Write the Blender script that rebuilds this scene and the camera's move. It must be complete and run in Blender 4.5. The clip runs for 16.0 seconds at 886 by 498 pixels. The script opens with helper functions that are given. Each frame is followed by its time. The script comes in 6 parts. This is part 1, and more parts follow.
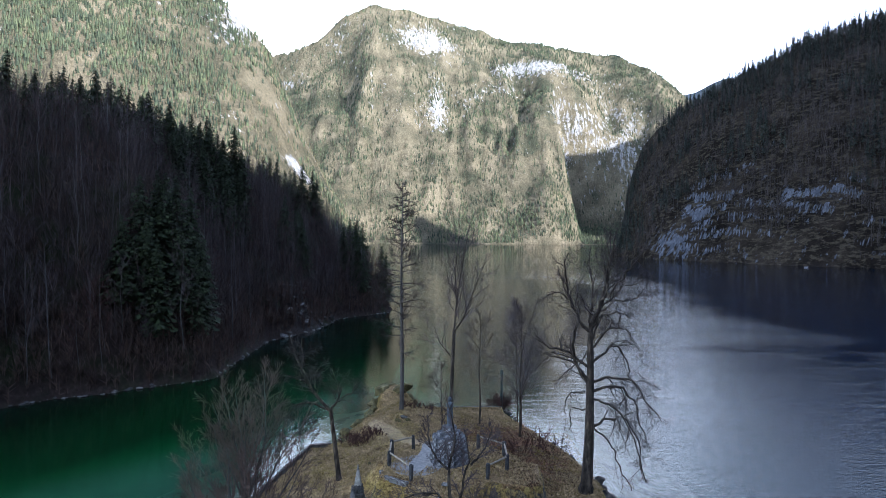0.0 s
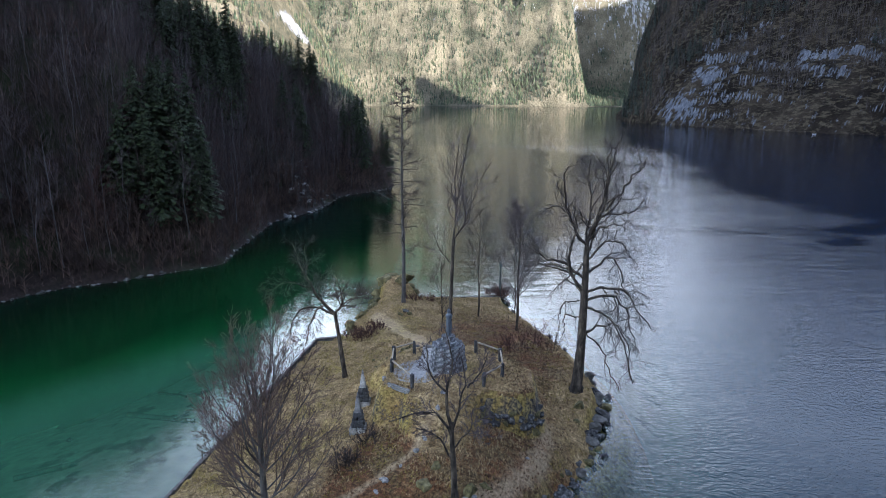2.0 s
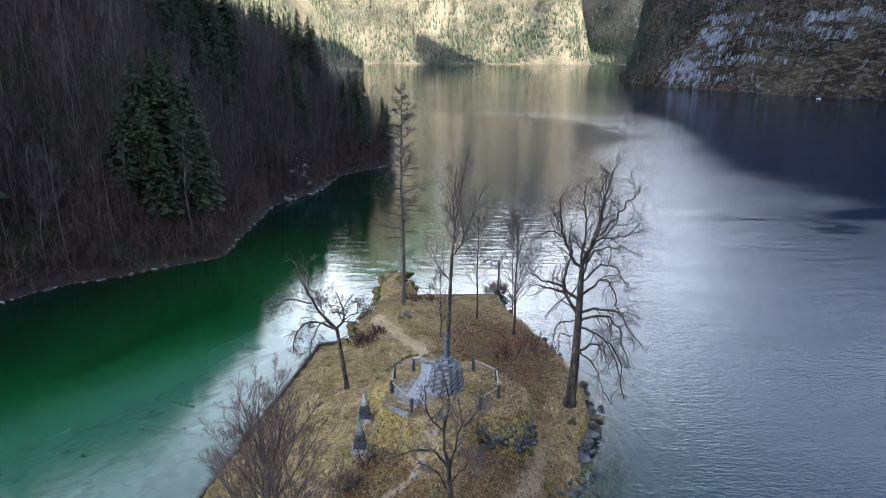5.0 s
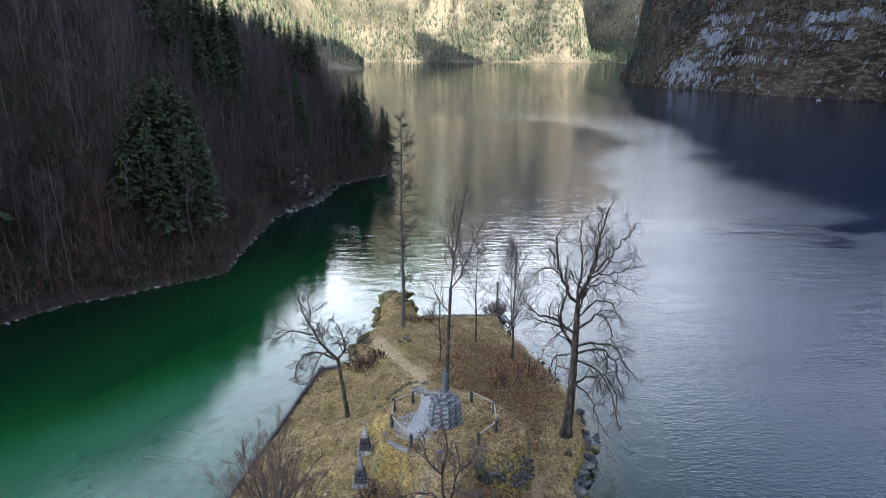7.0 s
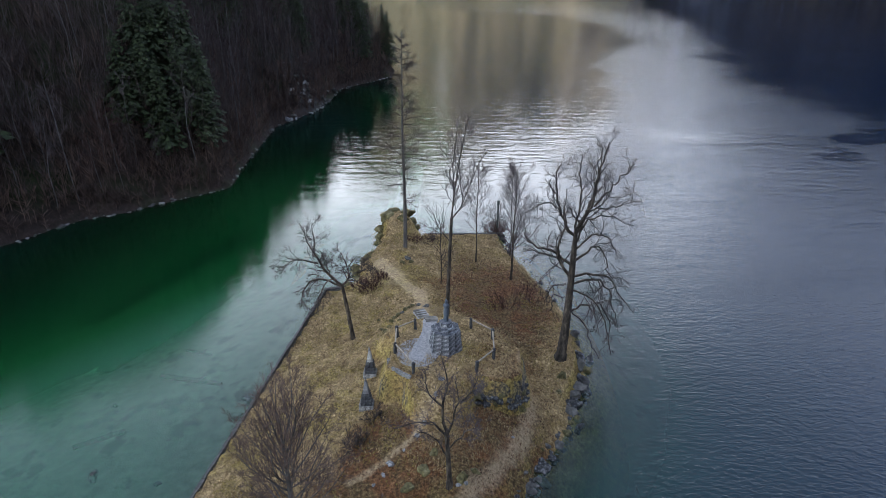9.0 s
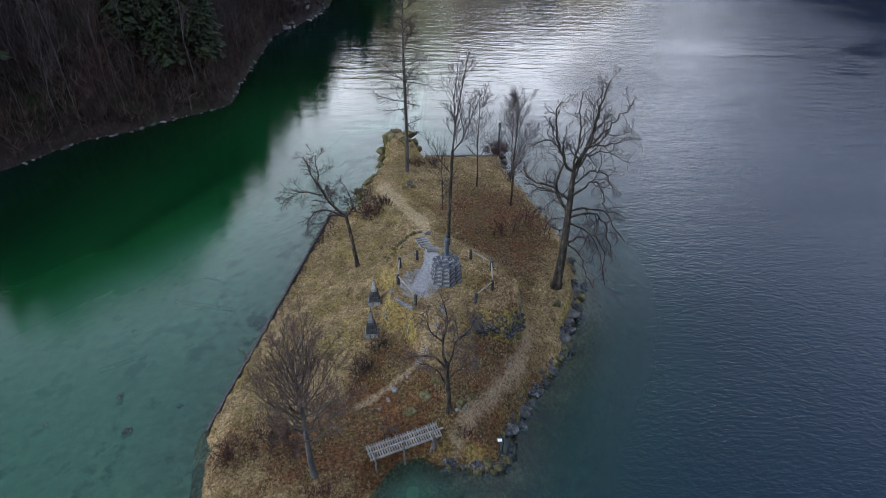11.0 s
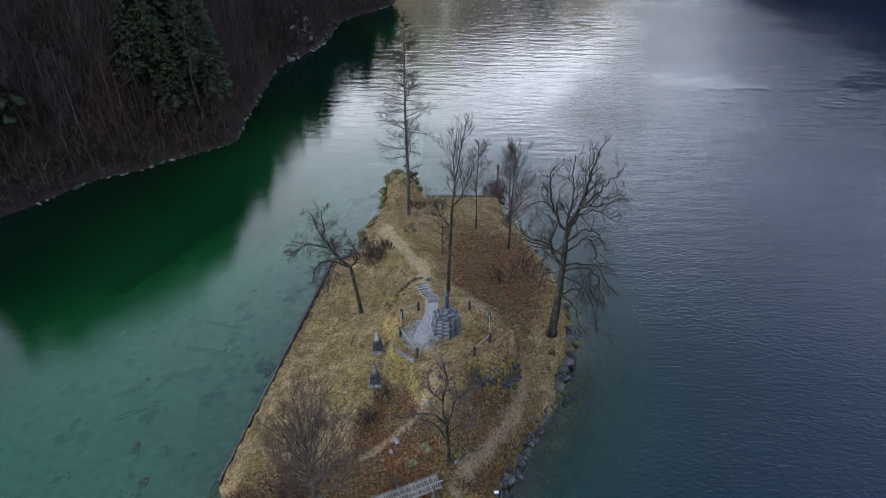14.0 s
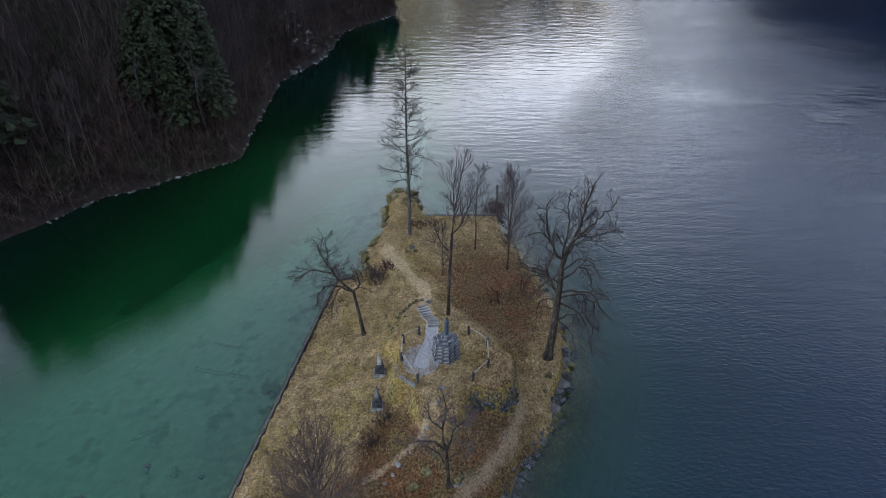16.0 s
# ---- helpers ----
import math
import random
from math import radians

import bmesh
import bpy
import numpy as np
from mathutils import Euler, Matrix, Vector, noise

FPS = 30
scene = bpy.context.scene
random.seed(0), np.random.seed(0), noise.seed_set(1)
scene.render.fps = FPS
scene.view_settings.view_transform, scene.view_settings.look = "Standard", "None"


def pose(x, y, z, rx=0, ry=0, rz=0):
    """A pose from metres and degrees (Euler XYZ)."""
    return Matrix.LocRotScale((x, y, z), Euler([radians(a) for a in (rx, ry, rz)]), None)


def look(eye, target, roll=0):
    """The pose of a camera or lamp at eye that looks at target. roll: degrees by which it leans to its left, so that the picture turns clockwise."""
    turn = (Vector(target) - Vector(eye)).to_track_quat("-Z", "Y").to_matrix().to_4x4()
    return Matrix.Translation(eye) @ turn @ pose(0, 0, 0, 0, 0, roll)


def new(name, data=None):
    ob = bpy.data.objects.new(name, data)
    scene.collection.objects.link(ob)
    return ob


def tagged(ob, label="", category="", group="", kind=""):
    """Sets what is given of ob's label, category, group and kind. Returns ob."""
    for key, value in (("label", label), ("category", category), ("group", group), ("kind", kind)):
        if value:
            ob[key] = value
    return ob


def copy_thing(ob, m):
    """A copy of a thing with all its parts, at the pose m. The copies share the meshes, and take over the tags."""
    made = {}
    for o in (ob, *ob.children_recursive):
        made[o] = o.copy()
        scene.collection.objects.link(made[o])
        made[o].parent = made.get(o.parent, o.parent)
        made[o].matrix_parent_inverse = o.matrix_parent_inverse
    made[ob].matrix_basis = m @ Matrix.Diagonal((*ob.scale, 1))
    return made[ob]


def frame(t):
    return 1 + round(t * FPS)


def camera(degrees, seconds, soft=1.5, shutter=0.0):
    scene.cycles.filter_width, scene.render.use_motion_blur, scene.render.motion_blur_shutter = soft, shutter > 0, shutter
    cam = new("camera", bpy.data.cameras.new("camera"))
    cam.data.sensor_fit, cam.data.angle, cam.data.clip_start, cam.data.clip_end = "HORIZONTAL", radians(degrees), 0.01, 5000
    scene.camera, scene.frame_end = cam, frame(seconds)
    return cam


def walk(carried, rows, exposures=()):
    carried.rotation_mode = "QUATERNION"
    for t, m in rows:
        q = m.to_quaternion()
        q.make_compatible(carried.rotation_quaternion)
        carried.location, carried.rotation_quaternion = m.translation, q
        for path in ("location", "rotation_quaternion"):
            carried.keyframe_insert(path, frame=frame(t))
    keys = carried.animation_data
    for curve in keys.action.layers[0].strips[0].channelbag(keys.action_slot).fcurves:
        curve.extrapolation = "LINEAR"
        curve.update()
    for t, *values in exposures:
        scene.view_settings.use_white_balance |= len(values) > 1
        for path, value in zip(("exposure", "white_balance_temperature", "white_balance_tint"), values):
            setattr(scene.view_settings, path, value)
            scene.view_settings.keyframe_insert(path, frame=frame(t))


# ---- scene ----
cam = camera(67.5, 16.0, soft=0.55)
# seconds, x, y, z in metres, yaw and pitch in degrees: a drone that climbs and tilts its lens down
PATH = [
    (0, 0.12, -33.28, 16.58, 0.41, -0.79),
    (0.5, 0.18, -33.31, 17.32, 0.45, -1.42),
    (1, 0.24, -33.32, 18.07, 0.49, -4.71),
    (1.5, 0.27, -33.32, 18.85, 0.54, -8.47),
    (2, 0.29, -33.30, 19.65, 0.57, -12.60),
    (2.5, 0.32, -33.29, 20.44, 0.59, -15.93),
    (3, 0.35, -33.29, 21.16, 0.59, -15.97),
    (3.5, 0.36, -33.30, 21.83, 0.60, -16.03),
    (4, 0.38, -33.31, 22.47, 0.61, -16.04),
    (4.5, 0.40, -33.31, 23.10, 0.62, -16.07),
    (5, 0.42, -33.32, 23.74, 0.62, -16.09),
    (6.3, 0.48, -33.40, 25.43, 0.64, -16.20),
    (7.5, 0.52, -33.44, 26.99, 0.67, -16.80),
    (8, 0.51, -33.41, 27.65, 0.69, -19.75),
    (8.5, 0.53, -33.39, 28.32, 0.72, -22.51),
    (9, 0.57, -33.37, 29.00, 0.79, -25.40),
    (9.5, 0.62, -33.36, 29.69, 0.86, -28.12),
    (10, 0.66, -33.36, 30.38, 0.95, -31.03),
    (10.3, 0.67, -33.36, 30.80, 0.97, -32.65),
    (10.7, 0.66, -33.38, 31.34, 0.97, -34.10),
    (11.5, 0.64, -33.41, 32.44, 0.97, -34.10),
    (12.5, 0.62, -33.44, 33.80, 0.96, -33.87),
    (13, 0.63, -33.43, 34.49, 0.97, -33.74),
    (13.5, 0.65, -33.43, 35.18, 0.99, -33.67),
    (14, 0.66, -33.44, 35.88, 1.01, -33.55),
    (14.5, 0.68, -33.47, 36.58, 1.03, -33.41),
    (15, 0.70, -33.50, 37.27, 1.07, -33.29),
    (15.5, 0.71, -33.54, 37.97, 1.08, -33.36),
    (16, 0.72, -33.58, 38.66, 1.11, -33.74),
]
ROLL = 0.27


def aim(x, y, z, yaw, pitch):
    return pose(x, y, z, 90 + pitch, 0, yaw) @ pose(0, 0, 0, 0, 0, ROLL)


walk(cam, [(t, aim(*p)) for t, *p in PATH], [(0, 1.5, 5650, 10), (1, 1.69, 5700, 10), (2, 1.87, 5900, 10), (2.5, 2.06, 6000, 10), (3.5, 2.22, 6100, 10), (5, 2.27, 6200, 10), (8.5, 1.98, 6450, 10), (10, 1.68, 6500, 10), (12.5, 1.74, 6500, 10), (16, 1.68, 6500, 10)])

# ---- light: a low sun behind the camera's right shoulder, screened from the near lake by the ridge, and the open sky ----
SUN_EL, SUN_TO = 24.0, Vector((0.75, -0.66, 0))
world = bpy.data.worlds.new("sky")
scene.world = world
world.use_nodes = True
wn = world.node_tree.nodes
sky = wn.new("ShaderNodeTexSky")
sky.sky_type = "NISHITA"
sky.sun_disc = False
sky.sun_elevation = radians(SUN_EL)
sky.sun_rotation = math.atan2(SUN_TO.x, SUN_TO.y)
sky.dust_density = 0.6
sky.ozone_density = 2.0
sky.altitude = 600
wn["Background"].inputs["Strength"].default_value = 0.15
# bright valley haze that thins with height above the horizon, over the clear sky
wl = world.node_tree.links
way = wn.new("ShaderNodeTexCoord")
rise = wn.new("ShaderNodeSeparateXYZ")
wl.new(way.outputs["Generated"], rise.inputs["Vector"])
haze = wn.new("ShaderNodeValToRGB")
haze.color_ramp.interpolation = "EASE"
for e, (p, v) in zip((haze.color_ramp.elements[0], haze.color_ramp.elements.new(0.4), haze.color_ramp.elements.new(0.6), haze.color_ramp.elements[-1]), ((0.25, (1, 1, 1, 1)), (0.44, (0.37, 0.372, 0.375, 1)), (0.68, (0.17, 0.17, 0.175, 1)), (1.0, (0.11, 0.11, 0.115, 1)))):
    e.position, e.color = p, v
wl.new(rise.outputs["Z"], haze.inputs["Fac"])
tint = wn.new("ShaderNodeMix")
tint.data_type, tint.blend_type, tint.inputs["Factor"].default_value, tint.inputs["B"].default_value = "RGBA", "MULTIPLY", 1.0, (21.0, 21.0, 21.0, 1)
# the haze lies thickest down the valley
valley = wn.new("ShaderNodeVectorMath")
valley.operation, valley.inputs[1].default_value = "DOT_PRODUCT", (-0.3, 0.954, 0.0)
wl.new(way.outputs["Generated"], valley.inputs[0])
thick = wn.new("ShaderNodeMapRange")
thick.interpolation_type = "SMOOTHSTEP"
for k, v in (("From Min", 0.66), ("From Max", 0.95), ("To Min", 0.33), ("To Max", 1.0)):
    thick.inputs[k].default_value = v
wl.new(valley.outputs["Value"], thick.inputs["Value"])
spread = wn.new("ShaderNodeMix")
spread.data_type, spread.blend_type, spread.inputs["Factor"].default_value = "RGBA", "MULTIPLY", 1.0
wl.new(haze.outputs["Color"], spread.inputs["A"])
wl.new(thick.outputs["Result"], spread.inputs["B"])
wl.new(spread.outputs["Result"], tint.inputs["A"])
veil = wn.new("ShaderNodeMix")
veil.data_type, veil.blend_type, veil.inputs["Factor"].default_value = "RGBA", "ADD", 1.0
thin = wn.new("ShaderNodeMix")
thin.data_type, thin.blend_type, thin.inputs["Factor"].default_value, thin.inputs["B"].default_value = "RGBA", "MULTIPLY", 1.0, (0.84, 0.88, 0.99, 1)
wl.new(sky.outputs["Color"], thin.inputs["A"])
wl.new(thin.outputs["Result"], veil.inputs["A"])
wl.new(tint.outputs["Result"], veil.inputs["B"])
wl.new(veil.outputs["Result"], wn["Background"].inputs["Color"])
sun_data = bpy.data.lights.new("sun", "SUN")
sun_data.energy, sun_data.angle, sun_data.color = 5.0, radians(0.53), (1.0, 0.95, 0.89)
sun = new("sun", sun_data)
to_sun = (SUN_TO.normalized() * math.cos(radians(SUN_EL)) + Vector((0, 0, math.sin(radians(SUN_EL))))).normalized()
sun.matrix_world = look(to_sun * 100, (0, 0, 0))

# ---- small helpers ----


def mesh_of(name, verts, faces, mat=None, smooth=False):
    me = bpy.data.meshes.new(name)
    me.from_pydata([tuple(v) for v in verts], [], [tuple(f) for f in faces])
    if mat:
        me.materials.append(mat)
    if smooth:
        me.polygons.foreach_set("use_smooth", [True] * len(me.polygons))
    me.update()
    return me


def grid_mesh(name, X, Y, Z, mat, smooth=True):
    """A sheet from three arrays of one shape (rows, columns)."""
    n, m = X.shape
    co = np.stack([X, Y, Z], -1).reshape(-1, 3)
    i = np.arange(n * m).reshape(n, m)
    q = np.stack([i[:-1, :-1], i[:-1, 1:], i[1:, 1:], i[1:, :-1]], -1).reshape(-1, 4)
    me = bpy.data.meshes.new(name)
    me.vertices.add(len(co))
    me.vertices.foreach_set("co", co.ravel())
    me.loops.add(q.size)
    me.loops.foreach_set("vertex_index", q.ravel())
    me.polygons.add(len(q))
    me.polygons.foreach_set("loop_start", np.arange(0, q.size, 4))
    me.polygons.foreach_set("use_smooth", np.full(len(q), smooth))
    me.update(calc_edges=True)
    if mat:
        me.materials.append(mat)
    return me


def tri_mesh(name, co, tri, mat, smooth=False):
    """A mesh from arrays of corners and triangles."""
    me = bpy.data.meshes.new(name)
    co, tri = np.asarray(co, float), np.asarray(tri, int)
    me.vertices.add(len(co))
    me.vertices.foreach_set("co", co.ravel())
    me.loops.add(tri.size)
    me.loops.foreach_set("vertex_index", tri.ravel())
    me.polygons.add(len(tri))
    me.polygons.foreach_set("loop_start", np.arange(0, tri.size, 3))
    me.polygons.foreach_set("use_smooth", np.full(len(tri), smooth))
    me.update(calc_edges=True)
    me.materials.append(mat)
    return me


def thing(name, label, category, at=None, group="", kind=""):
    ob = tagged(new(name), label, category, group, kind)
    ob.empty_display_size = 0.3
    if at is not None:
        ob.location = at
    return ob


def child(name, me, parent, label=""):
    ob = new(name, me)
    ob.parent = parent
    return tagged(ob, label) if label else ob


def part(name, bm, material, parent, label="", smooth=False):
    me = bpy.data.meshes.new(name)
    bm.to_mesh(me)
    bm.free()
    me.materials.append(material)
    if smooth:
        me.polygons.foreach_set("use_smooth", [True] * len(me.polygons))
    return child(name, me, parent, label)


def attribute(me, name, values):
    me.attributes.new(name, "FLOAT", "POINT").data.foreach_set("value", np.asarray(values, float).ravel())


def fbm(x, y, scale, octaves=4, seed=0.0):
    """Smooth value noise on arrays, about -1 to 1."""
    out, amp, tot = np.zeros_like(x, dtype=float), 1.0, 0.0
    f = 1.0 / scale
    for o in range(octaves):
        a, b = x * f + seed * 17.3 + o * 5.7, y * f - seed * 9.1 + o * 3.3
        i, j = np.floor(a), np.floor(b)
        u, v = a - i, b - j
        u, v = u * u * (3 - 2 * u), v * v * (3 - 2 * v)

        def h(p, q):
            s = np.sin(p * 127.1 + q * 311.7 + seed * 74.7) * 43758.5453
            return (s - np.floor(s)) * 2 - 1
        val = (h(i, j) * (1 - u) + h(i + 1, j) * u) * (1 - v) + (h(i, j + 1) * (1 - u) + h(i + 1, j + 1) * u) * v
        out += amp * val
        tot += amp
        amp *= 0.5
        f *= 2.03
    return out / tot


def smooth(a, lo, hi):
    t = np.clip((a - lo) / (hi - lo), 0, 1)
    return t * t * (3 - 2 * t)


def shore_distance(px, py, poly):
    """Distance to a closed outline, positive inside."""
    px, py = np.asarray(px, float), np.asarray(py, float)
    best = np.full(px.shape, 1e9)
    inside = np.zeros(px.shape, bool)
    for (ax, ay), (bx, by) in zip(poly, poly[1:] + poly[:1]):
        dx, dy = bx - ax, by - ay
        t = np.clip(((px - ax) * dx + (py - ay) * dy) / (dx * dx + dy * dy), 0, 1)
        best = np.minimum(best, np.hypot(px - ax - t * dx, py - ay - t * dy))
        if ay != by:
            inside ^= ((ay > py) != (by > py)) & (px < dx * (py - ay) / dy + ax)
    return np.where(inside, best, -best)


# ---- materials ----


def mat_new(name):
    m = bpy.data.materials.new(name)
    m.use_nodes = True
    return m, m.node_tree.nodes, m.node_tree.links, m.node_tree.nodes["Principled BSDF"]


def noise_node(n, l, scale, detail=6, rough=0.6, coord="Object", stretch=None):
    tc = n.new("ShaderNodeTexCoord")
    tex = n.new("ShaderNodeTexNoise")
    tex.inputs["Scale"].default_value, tex.inputs["Detail"].default_value, tex.inputs["Roughness"].default_value = scale, detail, rough
    if stretch:
        mp = n.new("ShaderNodeMapping")
        mp.inputs["Scale"].default_value = stretch
        l.new(tc.outputs[coord], mp.inputs["Vector"])
        l.new(mp.outputs["Vector"], tex.inputs["Vector"])
    else:
        l.new(tc.outputs[coord], tex.inputs["Vector"])
    return tex.outputs["Fac"]


def ramp(n, l, fac, stops):
    r = n.new("ShaderNodeValToRGB")
    while len(r.color_ramp.elements) < len(stops):
        r.color_ramp.elements.new(0.5)
    for e, (p, c) in zip(r.color_ramp.elements, stops):
        e.position, e.color = p, (*c, 1) if len(c) == 3 else c
    l.new(fac, r.inputs["Fac"])
    return r.outputs["Color"]


def mix(n, l, fac, a, b, mode="MIX"):
    m = n.new("ShaderNodeMix")
    m.data_type, m.blend_type = "RGBA", mode
    for sock, v in ((m.inputs["Factor"], fac), (m.inputs["A"], a), (m.inputs["B"], b)):
        if isinstance(v, (int, float)):
            sock.default_value = v
        elif isinstance(v, tuple):
            sock.default_value = (*v, 1)
        else:
            l.new(v, sock)
    return m.outputs["Result"]


def math_node(n, l, op, a, b=0.0, clamp=False):
    m = n.new("ShaderNodeMath")
    m.operation, m.use_clamp = op, clamp
    for sock, v in zip(m.inputs, (a, b)):
        if isinstance(v, (int, float)):
            sock.default_value = v
        else:
            l.new(v, sock)
    return m.outputs["Value"]


def bump(n, l, bsdf, height, strength, distance):
    b = n.new("ShaderNodeBump")
    b.inputs["Strength"].default_value, b.inputs["Distance"].default_value = strength, distance
    l.new(height, b.inputs["Height"])
    l.new(b.outputs["Normal"], bsdf.inputs["Normal"])


def grainy(name, stops, scale, rough=0.9, fine=None, bump_d=0.02, bump_s=0.6, stretch=None, island=0.0, spec=0.3):
    """A surface with two scales of variation: a ramp over coarse noise, and a finer noise that darkens and lightens it."""
    m, n, l, b = mat_new(name)
    c = ramp(n, l, noise_node(n, l, scale, 5, 0.65, stretch=stretch), stops)
    f = noise_node(n, l, fine or scale * 7, 4, 0.7, stretch=stretch)
    c = mix(n, l, 0.55, c, ramp(n, l, f, [(0.25, (0.35, 0.35, 0.35)), (0.75, (1, 1, 1))]), "MULTIPLY")
    if island:
        oi = n.new("ShaderNodeObjectInfo")
        g = n.new("ShaderNodeNewGeometry")
        v = math_node(n, l, "FRACT", math_node(n, l, "ADD", oi.outputs["Random"], g.outputs["Random Per Island"]))
        lo, hi = 1 - island, 1 + island
        c = mix(n, l, 1.0, c, ramp(n, l, v, [(0, (lo, lo, lo)), (1, (hi, hi * 0.98, hi * 0.92))]), "MULTIPLY")
    l.new(c, b.inputs["Base Color"])
    b.inputs["Roughness"].default_value = rough
    b.inputs["Specular IOR Level"].default_value = spec
    if bump_d:
        bump(n, l, b, f, bump_s, bump_d)
    return m


def attr(n, name):
    a = n.new("ShaderNodeAttribute")
    a.attribute_name = name
    return a.outputs["Fac"]


BARK = grainy("dark_bark", [(0.36, (0.016, 0.012, 0.008)), (0.52, (0.058, 0.045, 0.032)), (0.68, (0.16, 0.125, 0.088))], 4.5, 0.95, 20, 0.05, 1.0, stretch=(1, 1, 0.3))
BARK_GREY = grainy("grey_bark", [(0.3, (0.05, 0.044, 0.038)), (0.7, (0.14, 0.125, 0.11))], 3, 0.95, 18, 0.015, stretch=(1, 1, 0.3))
TWIG = grainy("twigs", [(0.3, (0.028, 0.021, 0.017)), (0.7, (0.07, 0.053, 0.044))], 2, 0.9, 9, 0)
TWIG_PALE = grainy("pale_twigs", [(0.3, (0.075, 0.06, 0.051)), (0.7, (0.175, 0.14, 0.12))], 2, 0.9, 9, 0)
BARK_PALE = grainy("pale_bark", [(0.3, (0.07, 0.064, 0.058)), (0.7, (0.19, 0.175, 0.16))], 3, 0.95, 14, 0.01, stretch=(1, 1, 0.3))
TWIG_WOOD = grainy("wood_twigs", [(0.3, (0.06, 0.044, 0.042)), (0.7, (0.125, 0.095, 0.088))], 0.4, 0.9, 5, 0)
TWIG_RED = grainy("red_twigs", [(0.3, (0.04, 0.018, 0.014)), (0.7, (0.1, 0.045, 0.032))], 2, 0.9, 9, 0)
NEEDLE = grainy("spruce_needles", [(0.3, (0.017, 0.026, 0.009)), (0.7, (0.044, 0.059, 0.02))], 0.6, 0.8, 5, 0, island=0.5)
ROCK = grainy("grey_rock", [(0.25, (0.028, 0.026, 0.022)), (0.5, (0.085, 0.079, 0.068)), (0.8, (0.22, 0.205, 0.18))], 1.3, 0.9, 9, 0.06, 0.9, island=0.25)
STONE = grainy("pedestal_stone", [(0.37, (0.045, 0.047, 0.05)), (0.52, (0.135, 0.138, 0.145)), (0.66, (0.4, 0.4, 0.4))], 3.2, 0.9, 13, 0.03, 0.8, island=0.16)
WOOD = grainy("weathered_wood", [(0.3, (0.12, 0.107, 0.09)), (0.7, (0.31, 0.28, 0.235))], 4, 0.85, 30, 0.006, stretch=(1, 1, 1), island=0.25)

# ---- the lake and its shores: plan ----
ISLAND = [(-13.9, -7.0), (-10.55, 17.9), (-9.3, 19.2), (-8.1, 20.9), (-8.7, 23.2), (-7.6, 26.3), (-6.8, 29.0), (-7.3, 32.8), (-6.2, 34.2), (-3.6, 34.0),
          (-2.7, 32.0), (-2.3, 30.3), (5.5, 30.7), (6.6, 27.4), (8.5, 21.4), (9.9, 16.4), (10.6, 11.8), (10.7, 9.4), (10.4, 6.2), (9.2, 3.4),
          (8.5, 0.8), (7.0, -1.6), (5.6, -3.7), (4.4, -6.2), (3.9, -8.2), (3.0, -9.2), (0.0, -8.9), (-0.9, -8.2), (-2.4, -8.6), (-3.4, -10.4),
          (-5.0, -13.0), (-9.0, -13.8), (-12.9, -11.2)]
BANK = [(-44.5, 28.5), (-41.0, 34.0), (-36.8, 36.5), (-32.0, 41.0), (-27.6, 45.0), (-28.4, 56.0), (-29.0, 74.0), (-24.0, 86.0), (-22.6, 104.0),
        (-13.6, 117.0), (-13.0, 124.0), (-24.0, 140.0), (-60.0, 176.0), (-180.0, 240.0), (-420.0, 300.0), (-420.0, -200.0), (-160.0, -90.0), (-75.0, -12.0)]
TERRACE = [(-3.25, 1.6), (-3.25, 4.6), (-2.1, 6.2), (-0.6, 6.9), (1.6, 6.9), (3.6, 5.4), (4.8, 4.4), (5.2, 3.0), (5.0, 1.6), (4.2, 0.7), (2.3, 0.6), (-1.9, 0.5)]
STEPS_LINE = [(-0.75, 6.3), (-0.9, 8.6), (-1.9, 11.8)]
PATHS = [[(-1.6, 12.4), (-2.0, 15.6), (-3.7, 18.1), (-5.1, 20.5), (-6.2, 22.6)], [(-1.6, 2.6), (-0.9, 5.5), (-0.9, 8.6), (-1.9, 12.0)],
         [(5.5, 3.5), (5.9, 0.5), (4.6, -2.5), (2.6, -5.5), (1.2, -7.6)], [(-0.6, -1.0), (-1.5, -3.0), (-3.2, -4.6), (-5.0, -5.6)]]


def line_distance(px, py, pts):
    best = np.full(np.shape(px), 1e9)
    for (ax, ay), (bx, by) in zip(pts, pts[1:]):
        dx, dy = bx - ax, by - ay
        t = np.clip(((px - ax) * dx + (py - ay) * dy) / (dx * dx + dy * dy), 0, 1)
        best = np.minimum(best, np.hypot(px - ax - t * dx, py - ay - t * dy))
    return best


def hump(x, y, cx, cy, sx, sy):
    return np.exp(-0.5 * (((x - cx) / sx) ** 2 + ((y - cy) / sy) ** 2))


